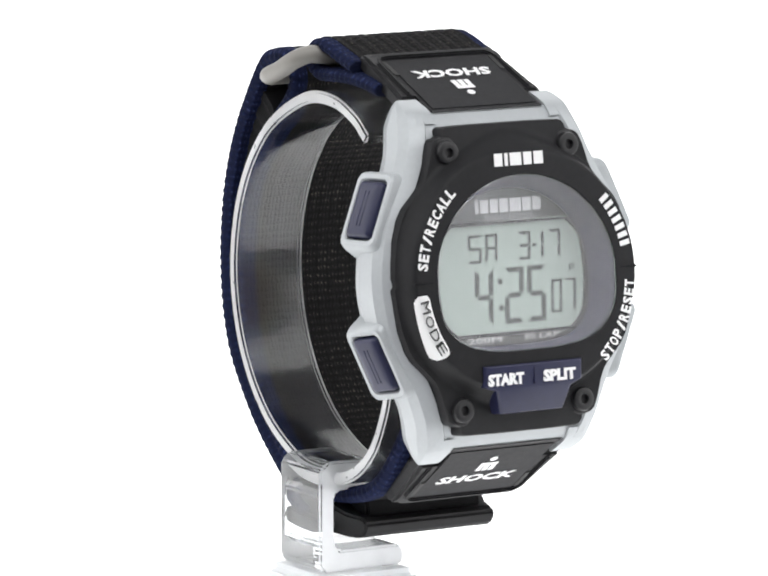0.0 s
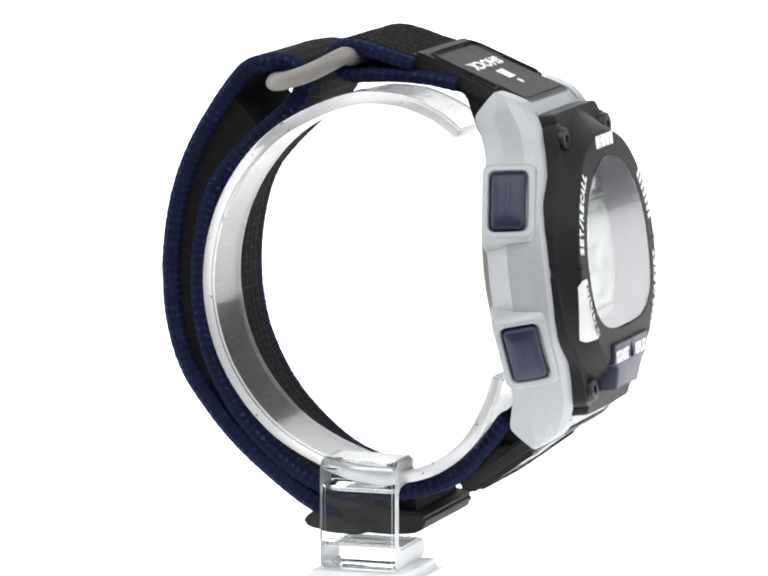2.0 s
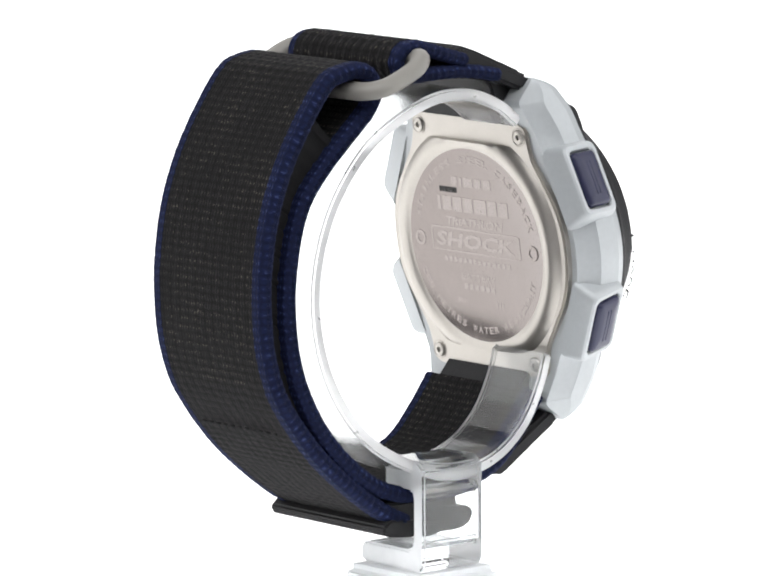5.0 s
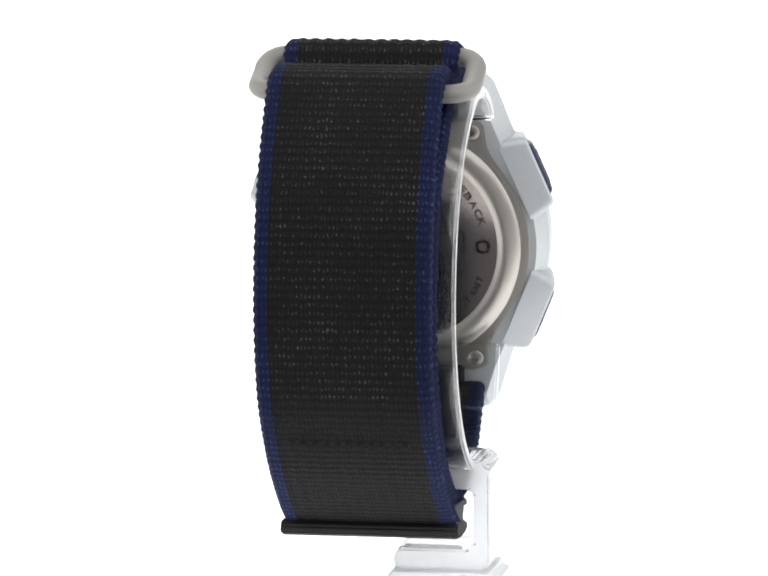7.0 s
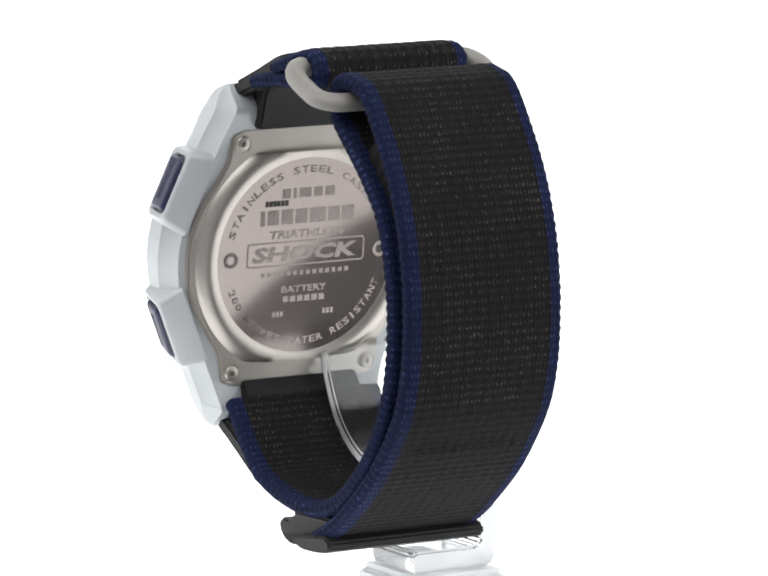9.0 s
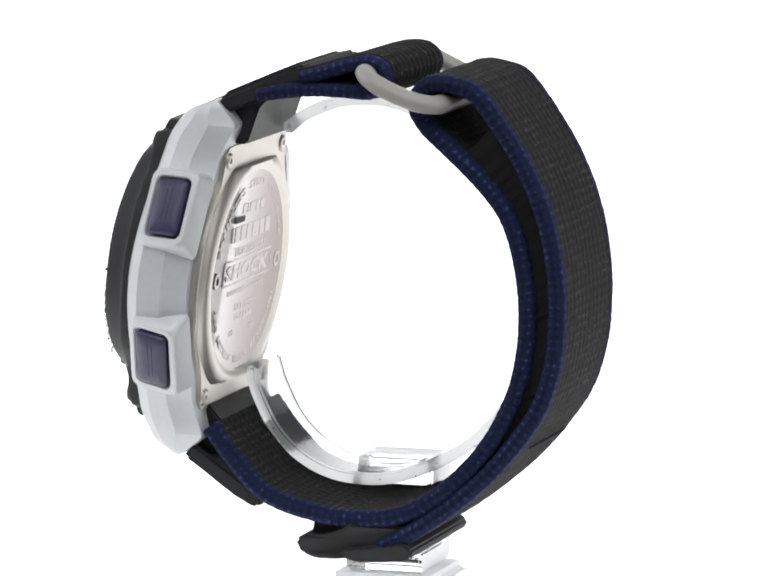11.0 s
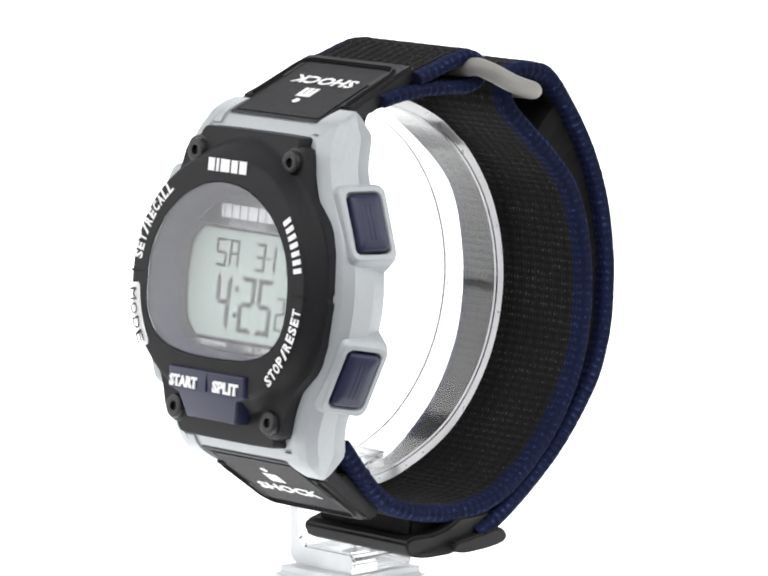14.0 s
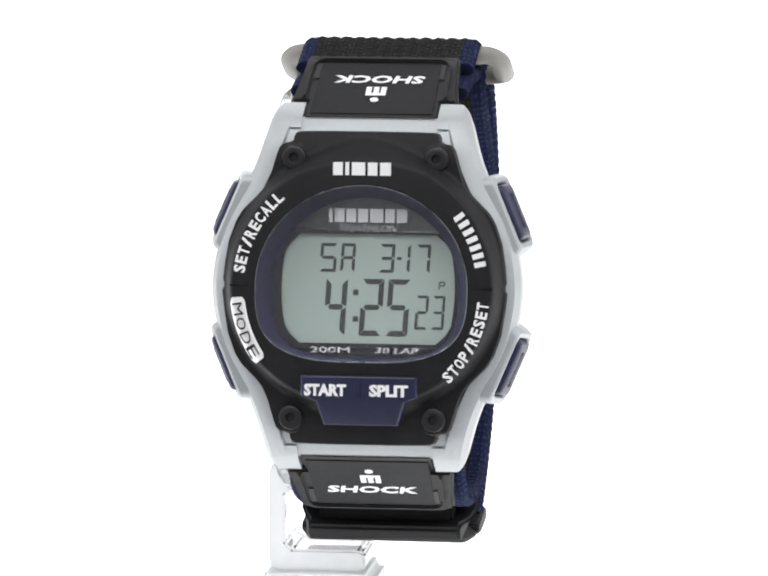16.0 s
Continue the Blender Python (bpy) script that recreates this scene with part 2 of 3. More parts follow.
def words(body, cx, cz, w, h, y, bold=0.02, shear=0.0, depth=0.08):
    """Words fitted to a box of w by h about (cx, cz), standing at depth y."""
    bm, ratio = glyphs(body, bold)
    for v in bm.verts:
        x, z = v.co.x / ratio - 0.5, v.co.z - 0.5
        x, z = x * w + shear * z * h, z * h
        v.co = Vector((cx + x, y, cz + z))
    return thicken(bm, depth)


def plain_bars(n, cx, cz, w, h, y, gap=0.25, depth=0.08):
    """n plain upright bars in place of lettering."""
    bm = bmesh.new()
    step = w / n
    for i in range(n):
        x0 = cx - w / 2 + i * step
        merge(bm, box(x0 + step * gap / 2, x0 + step * (1 - gap / 2), y, y + depth, cz - h / 2, cz + h / 2))
    return bm


def bar_parts(name, widths, cx, cz, w, h, y, material, parent, gap=0.25, label="", turn=None):
    """A row of plain bars in place of lettering, each a part of its own, wide and narrow as the letters are."""
    widths = [1.0] * widths if isinstance(widths, int) else widths
    x = cx - w / 2
    for k in widths:
        step = w * k / sum(widths)
        space = gap * w / sum(widths)
        bm = plain_bars(1, x + step / 2, cz, step, h, y, min(0.6, space / step))
        part(name, turn(bm) if turn else bm, material, parent, label)
        x += step


def arc_words(body, radius, a0, a1, h, y_at, inward=False, bold=0.02, bars=False):
    """Letters along an arc of the bezel from the angle a0 to a1, tops outward or inward. bars: plain blocks in their place."""
    out = bmesh.new()
    n = len(body)
    for i, ch in enumerate(body):
        if ch == " ":
            continue
        a = radians(a0 + (a1 - a0) * (i + 0.5) / n)
        pitch = abs(radians(a1 - a0)) * radius / n
        if bars:
            g = box(-pitch * 0.3, pitch * 0.3, 0.0, 0.08, -h / 2, h / 2)
        else:
            g, ratio = glyphs(ch, bold)
            wide = pitch * (0.3 if ch == "I" else 0.82)
            for v in g.verts:
                v.co = Vector(((v.co.x / ratio - 0.5) * wide, 0, (v.co.z - 0.5) * h))
            thicken(g, 0.08)
        x, z = radius * math.cos(a), radius * math.sin(a)
        up = a - math.pi / 2 if not inward else a + math.pi / 2
        merge(out, g, Matrix.Translation((x, y_at(x, z), z)) @ Matrix.Rotation(-up, 4, "Y"))
    return out


# ---- the place: one white sheet that sweeps up behind ----
def sweep():
    bm = bmesh.new()
    # the sheet stops short in front, so the steel mirrors the darker table
    line = [(-60, 0), (900, 0)]
    for k in range(1, 13):
        a = radians(90 * k / 12)
        line.append((900 + 500 * math.sin(a), 500 - 500 * math.cos(a)))
    line.append((1400, 2600))
    rows = [[bm.verts.new((x, y, z)) for y, z in line] for x in (-640, -250, 0, 250, 640)]
    for a, b in zip(rows, rows[1:]):
        for i in range(len(line) - 1):
            bm.faces.new((a[i], a[i + 1], b[i + 1], b[i]))
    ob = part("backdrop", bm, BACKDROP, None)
    return tagged(ob, "seamless white studio backdrop sheet, glowing by itself", "backdrop", kind="structure")


sweep()


# never in view: added to give the steel something dark to mirror
def table():
    bm = box(-860, 860, -1250, 1000, -34, -4, 3)
    ob = part("table", bm, mat("grey_table", (0.24, 0.24, 0.25), 0.6, 0, 0.15, 40, 0.1, 300), None)
    return tagged(ob, "unseen grey table under the white sheet, added to darken reflections", "table", kind="structure")


table()

# the watch's own space: x to its wearer's right of the dial, -y out of the dial, z up the dial; it leans back a little
WATCH = Matrix(((0.99360, 0.11186, 0.01549, 0.00702), (-0.11291, 0.98660, 0.11776, -0.03222), (-0.00211, -0.11876, 0.99292, 0.05498), (0, 0, 0, 1)))
UPRIGHT = Matrix.Translation((0.00702, -0.03222, 0.05498)) @ Matrix.Rotation(radians(-6.48), 4, "Z")

watch = tagged(new("wristwatch"), "silver and black digital watch on a navy-edged woven strap", "watch")

# ---- case ----
CASE_ROWS = [(-23.7, 13.9, 4.7, 11.1), (-22.4, 14.3, 3.7, 12.1), (-20, 15.0, 2.6, 11.4), (-17.5, 15.8, 2.2, 10.75), (-14, 17.3, 1.8, 10.6), (-9, 19.9, 1.4, 10.2),
             (-4.5, 21.2, 1.1, 10.2), (0, 21.7, 1.0, 10.2), (4.5, 21.2, 1.1, 10.2), (9, 19.9, 1.4, 10.2), (14, 17.3, 1.8, 10.6), (17.5, 15.8, 2.2, 10.75),
             (20, 15.0, 2.6, 11.4), (22.4, 14.3, 3.7, 12.1), (23.7, 13.9, 4.7, 11.1), (24.7, 13.45, 6.4, 10.05), (25.4, 12.9, 7.9, 9.3), (25.7, 12.5, 8.7, 9.0)]


def loft(rings):
    bm = bmesh.new()
    vs = [[bm.verts.new(p) for p in r] for r in rings]
    n = len(vs[0])
    for a, b in zip(vs, vs[1:]):
        for i in range(n):
            bm.faces.new((a[i], a[(i + 1) % n], b[(i + 1) % n], b[i]))
    bm.faces.new(vs[0][::-1])
    bm.faces.new(vs[-1])
    return bm


def case_ring(z, w, yf, yb):
    # the front is sunk in the middle, for the dial
    deep = 6.0 if abs(z) < 17 else yf + 0.4
    right = [(w - 3.4, deep), (w - 3.0, yf)] + case_side(w, yf, yb)
    return [(x, y, z) for x, y in right] + [(-x, y, z) for x, y in right[::-1]]


def case_side(w, yf, yb):
    """The case's flank: a narrow front chamfer, a flat side, a back facet."""
    f = min(1.0, (yb - yf) / 8.0)
    return [(w - 1.9 * f, yf + 0.2 * f), (w - 0.8 * f, yf + 0.75 * f), (w, yf + 2.3 * f), (w, yb - 3.4 * f), (w - 0.35 * f, yb - 2.9 * f), (w - 1.5 * f, yb)]


def case_body():
    rings = []
    for k in range(49):
        z = -23.7 + 47.4 * k / 48
        rings.append(case_ring(z, *curve_value(CASE_ROWS, z)))
    return loft(rings)


case = part("case", case_body(), SILVER, watch, "satin silver painted watch case", WATCH, smooth=20)


def lug(sx, sz):
    rings = []
    for z in (22.2, 22.8, 23.4, 24.0, 24.6, 25.1, 25.5, 25.7):
        w, yf, yb = curve_value(CASE_ROWS, z)
        side = case_side(w + 0.02, yf - 0.02, yb + 0.02)
        rings.append([(sx * x, y, sz * z) for x, y in [(9.5, yf - 0.02)] + side + [(9.5, yb + 0.02)]])
    return loft(rings)


for sx in (-1, 1):
    for sz in (-1, 1):
        part("lug", lug(sx, sz), SILVER, case, smooth=18)


# ---- side buttons, each in a raised guard ----
def button_pose(sx, sz):
    """Origin in the middle of the button's face; local x along it (downward end last), y with the watch's, z outward."""
    top, low = Vector((17.95 * sx, 0, 14.35 * sz)), Vector((21.1 * sx, 0, 6.85 * sz))
    along = (low - top).normalized()
    out = Vector((-along.z, 0, along.x))
    if out.x * sx < 0:
        out = -out
    y = out.cross(along)
    m = Matrix((along, y, out)).transposed().to_4x4()
    # the face also turns a little towards the dial
    m = m @ Matrix.Rotation(radians(11 if y.y > 0 else -11), 4, "X")
    return Matrix.Translation((top + low) / 2 + Vector((0, 6.25, 0))) @ m, (1 if y.y > 0 else -1)


def guard(m, s):
    """A block with a sunk well: rim, outer skirt and well floor."""
    bm = bmesh.new()
    loops = []
    for w, h, r, z in ((12.9, 7.9, 1.2, -3.4), (11.7, 7.8, 1.3, -0.3), (11.0, 7.5, 1.3, 0.5), (10.4, 7.0, 1.2, 0.76), (9.2, 5.9, 1.0, 0.76), (8.8, 5.5, 0.9, 0.5), (8.7, 5.4, 0.85, -1.6)):
        loops.append([bm.verts.new((x, y, z)) for x, y in rounded(w, h, r)])
    n = len(loops[0])
    for a, b in zip(loops, loops[1:]):
        for i in range(n):
            bm.faces.new((a[i], a[(i + 1) % n], b[(i + 1) % n], b[i]))
    bm.faces.new(loops[-1])
    bm.faces.new(loops[0][::-1])
    bmesh.ops.transform(bm, matrix=m, verts=bm.verts[:])
    return bm


def pusher(m, s):
    bm = bmesh.new()
    loops = []
    for w, h, r, z in ((8.2, 4.9, 0.7, -1.5), (8.2, 4.9, 0.7, 0.75), (7.9, 4.6, 0.65, 1.1), (7.2, 4.1, 0.6, 1.3), (3.6, 2.0, 0.4, 1.42)):
        loops.append([bm.verts.new((x, y, z)) for x, y in rounded(w, h, r)])
    n = len(loops[0])
    for a, b in zip(loops, loops[1:]):
        for i in range(n):
            bm.faces.new((a[i], a[(i + 1) % n], b[(i + 1) % n], b[i]))
    bm.faces.new(loops[-1])
    bm.faces.new(loops[0][::-1])
    # two fine grip ridges along the middle
    for y in (-0.35, 0.35):
        merge(bm, box(-2.6, 2.6, y - 0.09, y + 0.09, 1.2, 1.48, 0.05, 1))
    bmesh.ops.transform(bm, matrix=m, verts=bm.verts[:])
    return bm


for sx in (-1, 1):
    for sz in (-1, 1):
        m, s = button_pose(sx, sz)
        part("button_guard", guard(m, s), SILVER, case, smooth=28)
        part("push_button", pusher(m, s), NAVY, watch, "navy blue plastic push button", WATCH)

# ---- bezel ----
HALF = [(0, 21.8), (5, 21.8), (9.6, 21.7), (10.1, 21.3), (10.2, 20.4), (10.6, 20.2), (11.6, 20.0), (12.1, 19.6), (12.5, 18.4), (13.3, 15.6), (14.0, 14.0), (14.9, 12.9), (17.1, 10.7),
        (18.0, 9.2), (19.0, 6.4), (19.5, 3.4), (19.75, 0.9), (19.55, 0.7), (19.55, -0.3), (19.85, -0.5)]
HALF += [(x, -z) for x, z in HALF[-5::-1] if z > 0.5] 


def bezel_outline(n=240):
    pts = HALF + [(-x, z) for x, z in HALF[::-1]][1:-1]
    d = [0]
    for a, b in zip(pts, pts[1:] + pts[:1]):
        d.append(d[-1] + math.dist(a, b))
    out = []
    closed = pts + pts[:1]
    for k in range(n):
        s = d[-1] * k / n
        i = max(j for j in range(len(d) - 1) if d[j] <= s)
        t = (s - d[i]) / max(1e-9, d[i + 1] - d[i])
        out.append((closed[i][0] + t * (closed[i + 1][0] - closed[i][0]), closed[i][1] + t * (closed[i + 1][1] - closed[i][1])))
    return out


def lens_edge(a, grow=0.0):
    """The lens's outline: an oval with a flattened foot, at the angle a."""
    c, s = math.cos(a), math.sin(a)
    e = 2.0 if s > 0 else 3.1
    rz = 14.1 if s > 0 else 10.4
    r = 1 / ((abs(c) / 14.8) ** e + (abs(s) / rz) ** e) ** (1 / e)
    return (r + grow) * c, 0.25 + (r + grow) * s


def ramp01(a, b, x):
    t = max(0.0, min(1.0, (x - a) / (b - a)))
    return t * t * (3 - 2 * t)


def bezel_y(x, z):
    """Depth of the bezel's face: a raised ring round the lens, lower corners with the screws."""
    top = -3.35 + 0.0042 * max(0, abs(z) - 3) ** 2 + 0.0016 * x * x
    low = 0.35 + 0.11 * max(0, abs(z) - 17.5) ** 1.5
    r = math.hypot(x / 18.6, (z - 0.2) / (18.6 if z > 0 else 17.0))
    d = 0.14 * max(0.0, 1 - abs(x) / 9)
    k = ramp01(0.965 - 0.5 * d, 1.065 + 0.6 * d, r)
    side = ramp01(18.3, 19.8, abs(x)) * 1.0
    return top * (1 - k) + low * k + side * (1 - k)


def bezel_mesh():
    bm = bmesh.new()
    outer = bezel_outline()
    n = len(outer)
    loops = []
    inner = []
    for x, z in outer:
        a = math.atan2(z - 0.25, x)
        inner.append(lens_edge(a))
    loops.append([bm.verts.new((x, -1.2, z)) for x, z in inner])
    loops.append([bm.verts.new((x, bezel_y(x, z) + 0.45, z)) for x, z in inner])
    for k in range(0, 33):
        t = k / 32
        row = []
        for (x0, z0), (x1, z1) in zip(inner, outer):
            u = 0.012 + t * 0.976
            x, z = x0 + (x1 - x0) * u, z0 + (z1 - z0) * u
            row.append(bm.verts.new((x, bezel_y(x, z), z)))
        loops.append(row)
    for off, flare in ((0.25, 1.0), (0.8, 1.006)):
        loops.append([bm.verts.new((x * flare, min(2.0, bezel_y(x, z) + off), z)) for x, z in outer])
    loops.append([bm.verts.new((x * 1.02, 4.2, z)) for x, z in outer])
    for a, b in zip(loops, loops[1:]):
        for i in range(n):
            bm.faces.new((a[i], a[(i + 1) % n], b[(i + 1) % n], b[i]))
    return bm


bezel = part("bezel", bezel_mesh(), BLACK, watch, "matt black bezel with printed white lettering", WATCH, smooth=30)
# raised dark strips for the shade in two short grooves splitting the bezel's sides
for sx in (-1, 1):
    part("groove_strip", box(min(sx * 15.4, sx * 18.4), max(sx * 15.4, sx * 18.4), -3.0, -1.2, 0.1, 0.45, 0.1), GLOSS, bezel)
    for sz in (-1, 1):
        bm = lathe([(0, -0.35), (0.62, -0.35), (0.68, -0.95), (1.3, -1.05), (1.6, -0.9), (1.72, -0.6), (1.75, 0.0), (2.1, 0.05), (2.3, 0.3), (2.3, 1.6)], 30)
        bmesh.ops.translate(bm, vec=(sx * 9.95, 0.65, sz * 18.05), verts=bm.verts[:])
        part("screw", bm, SCREW, bezel, "small black screw with a round recess")


def bez(d=-0.1):
    return lambda x, z: bezel_y(x, z) + d


bar_parts("maker_mark", (0.95, 0.5, 1.25, 0.95, 1.05), -0.1, 16.6, 8.4, 1.8, -2.68, WHITE, bezel, 0.2, "white printed bar")
part("lettering", arc_words("SET/RECALL", 17.15, 173.5, 131.0, 1.65, bez(), bold=0.035), WHITE, bezel, "white printed words SET/RECALL")
part("side_mark", arc_words("IIIIIII", 16.9, 39.0, 10.5, 1.6, bez(), bars=True), WHITE, bezel, "white printed bars")
part("lettering", arc_words("STOP/RESET", 17.1, -46.5, -5.0, 1.65, bez(), inward=True, bold=0.035), WHITE, bezel, "white printed words STOP/RESET")


def mode_plate():
    """A white curved plate on the bezel."""
    bm = bmesh.new()
    rows = []
    for k in range(25):
        a = radians(184.6 + 31.4 * k / 24)
        end = min(k, 24 - k)
        half = 1.2 if end > 1 else (1.05 if end == 1 else 0.8)
        row = []
        for q in range(11):
            r = 17.35 - half + 2 * half * q / 10
            x, z = r * math.cos(a), r * math.sin(a)
            row.append(bm.verts.new((x, bezel_y(x, z) + (0.1 if q in (0, 10) else -0.16), z)))
        rows.append(row)
    for a, b in zip(rows, rows[1:]):
        for i in range(10):
            bm.faces.new((a[i], a[i + 1], b[i + 1], b[i]))
    return bm


part("mode_plate", mode_plate(), WHITE, bezel, "white curved label with the word MODE")
part("lettering", arc_words("MODE", 17.35, 186.6, 214.2, 1.3, bez(-0.46), inward=True, bold=0.0), INK, bezel, "dark printed word MODE")

# ---- start / split button ----
START = [(-8.2, -12.0), (8.0, -12.0), (8.0, -14.9), (6.3, -15.6), (5.2, -18.9), (-5.1, -18.9), (-6.1, -15.6), (-8.2, -14.9)]


def start_button():
    bm = bmesh.new()
    loops = []
    for grow, dy in ((0.0, 2.6), (0.0, 0.25), (-0.18, 0.0), (-0.5, -0.08)):
        loop = []
        for x, z in START:
            f = 1 + grow / 6
            xx, zz = x * f, -15.2 + (z + 15.2) * f
            loop.append(bm.verts.new((xx, -3.36 + 0.045 * max(0, -zz - 12) ** 1.8 + dy, zz)))
        loops.append(loop)
    n = len(START)
    for a, b in zip(loops, loops[1:]):
        for i in range(n):
            bm.faces.new((a[i], a[(i + 1) % n], b[(i + 1) % n], b[i]))
    # face in two bands, upper with the words, lower sloping back
    l = loops[-1]
    bm.faces.new((l[0], l[1], l[2], l[7]))
    bm.faces.new((l[7], l[2], l[3], l[6]))
    bm.faces.new((l[6], l[3], l[4], l[5]))
    return bm


start = part("start_button", start_button(), NAVY, watch, "navy blue front button with the words START and SPLIT", WATCH, smooth=25)
part("ridge", box(-0.16, 0.16, -3.45, -2.2, -14.9, -12.2, 0.08), NAVY, start)
bw = words("START", -4.75, -14.0, 5.9, 1.7, -3.42, 0.05, depth=0.3)
part("lettering", bw, WHITE, start, "white printed word START")
part("lettering", words("SPLIT", 4.1, -14.0, 5.4, 1.7, -3.42, 0.05, depth=0.3), WHITE, start, "white printed word SPLIT")


# ---- display ----
def ring_grow(a):
    """How far the inner ring reaches in: wide above and beside the display, narrow under it."""
    return -0.62 - 1.2 * ramp01(-0.75, -0.2, math.sin(a))


def dial_ring(grow0, y0, y1, n=120):
    bm = bmesh.new()
    a = [bm.verts.new((*(lambda p: (p[0], y0, p[1]))(lens_edge(2 * math.pi * k / n, grow0)),)) for k in range(n)]
    b = [bm.verts.new((*(lambda p: (p[0], y1, p[1]))(lens_edge(2 * math.pi * k / n, ring_grow(2 * math.pi * k / n))),)) for k in range(n)]
    for i in range(n):
        bm.faces.new((a[i], a[(i + 1) % n], b[(i + 1) % n], b[i]))
    return bm


def window():
    """The opening for the display: straight head and foot, bowed sides."""
    pts = []
    for sx in (1, -1):
        side = []
        for k in range(13):
            z = -7.7 + 15.2 * k / 12
            corner = 1.7 * max(0, abs(z + 0.1) - 5.2) ** 1.5 / 4.2
            side.append((sx * ((12.55 if sx > 0 else 11.75) - 0.019 * (z + 0.1) ** 2 - corner), z))
        pts += side if sx == 1 else side[::-1]
    return pts


def mask_mesh():
    bm = bmesh.new()
    w = window()
    inner = [bm.verts.new((x, 1.8, z)) for x, z in w]
    deep = [bm.verts.new((x, 2.35, z)) for x, z in w]
    outer = []
    for x, z in w:
        a = math.atan2(z - 0.25, x)
        p = lens_edge(a, ring_grow(a) + 0.07)
        outer.append(bm.verts.new((p[0], 1.8, p[1])))
    n = len(w)
    for i in range(n):
        j = (i + 1) % n
        bm.faces.new((inner[i], inner[j], outer[j], outer[i]))
        bm.faces.new((deep[i], deep[j], inner[j], inner[i]))
    return bm


flange = part("flange", dial_ring(0.05, -2.3, 1.82), NAVYRING, watch, "navy inner ring around the display", WATCH)
mask = part("display_mask", mask_mesh(), MASK, watch, "dark mask around the display with fine print", WATCH)
bar_parts("model_mark", (0.5, 1.0, 1.0, 1.05, 1.3, 1.0, 1.05), 0.3, 10.1, 11.2, 1.9, 1.7, mat("silver_print", (0.78, 0.79, 0.80), 0.5, 0, 0.05), mask, 0.16, "pale printed bar")
part("lettering", words("TRIATHLON", 0.3, 8.35, 8.1, 0.95, 1.7, 0.0, shear=0.25), GREYPRINT, mask, "grey printed word TRIATHLON")
part("lettering", words("200M", -4.8, -8.6, 5.5, 0.8, 1.7, 0.0), WHITE, mask, "white printed words 200M")
part("lettering", words("30 LAP", 4.6, -8.6, 5.9, 0.8, 1.7, 0.0, shear=0.2), WHITE, mask, "white printed words 30 LAP")
display = part("display", prism([(-13.4, -8.2), (13.4, -8.2), (13.4, 8.0), (-13.4, 8.0)], 2.4, 3.0), LCD, watch, "grey-green liquid crystal panel", WATCH)

DIGITS = {"0": "abcdef", "1": "bc", "2": "abged", "3": "abgcd", "4": "fgbc", "5": "afgcd", "6": "afgcde", "7": "abc", "8": "abcdefg", "9": "abfgcd",
          "S": "afgcd", "A": "abcefg", "P": "abfge", "-": "g"}


def segment(name, x0, z0, w, h, t, lean=0.06):
    """One bar of a seven-bar figure, with slanted ends; (x0, z0) is the figure's lower left."""
    m = h / 2
    g = t * 0.12
    bars = {"a": [(g, h), (w - g, h), (w - t, h - t), (t, h - t)], "d": [(t, t), (w - t, t), (w - g, 0), (g, 0)],
            "g": [(t * 0.6, m), (t, m + t / 2), (w - t, m + t / 2), (w - t * 0.6, m), (w - t, m - t / 2), (t, m - t / 2)],
            "f": [(0, h - g), (t, h - t - g), (t, m + t / 2 + g), (0, m + g)], "e": [(0, m - g), (t, m - t / 2 - g), (t, t + g), (0, g)],
            "b": [(w, h - g), (w, m + g), (w - t, m + t / 2 + g), (w - t, h - t - g)], "c": [(w, m - g), (w, g), (w - t, t + g), (w - t, m - t / 2 - g)]}
    return prism([(x0 + x + lean * z, z0 + z) for x, z in bars[name]], 2.32, 2.39)


def figure(ch, x0, z0, w, h, t):
    for s in DIGITS[ch]:
        part("digit_segment", segment(s, x0, z0, w, h, t), SEG, display)


figure("S", -6.5, 2.2, 2.3, 4.0, 0.42)
figure("A", -3.6, 2.2, 2.0, 4.0, 0.42)
figure("3", 1.8, 2.2, 2.1, 4.0, 0.42)
figure("-", 3.9, 2.2, 1.3, 4.0, 0.42)
figure("1", 4.6, 2.2, 1.5, 4.0, 0.42)
figure("7", 6.9, 2.2, 2.0, 4.0, 0.42)
figure("4", -5.9, -6.6, 3.0, 7.9, 0.72)
figure("2", -0.9, -6.6, 3.1, 7.9, 0.72)
figure("5", 2.8, -6.6, 3.1, 7.9, 0.72)
figure("P", 10.2, -0.1, 0.9, 1.2, 0.2)
for z in (-4.3, -0.6):
    part("colon_dot", prism([(-1.75, z - 0.38), (-1.0, z - 0.38), (-0.95, z + 0.38), (-1.7, z + 0.38)], 2.32, 2.39), SEG, display)
# the running seconds: bars at the glass while dark, moved behind the panel's face to hide them while clear
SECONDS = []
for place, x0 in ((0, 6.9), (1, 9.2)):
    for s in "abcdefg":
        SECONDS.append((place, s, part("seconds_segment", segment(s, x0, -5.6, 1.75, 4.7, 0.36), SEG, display)))


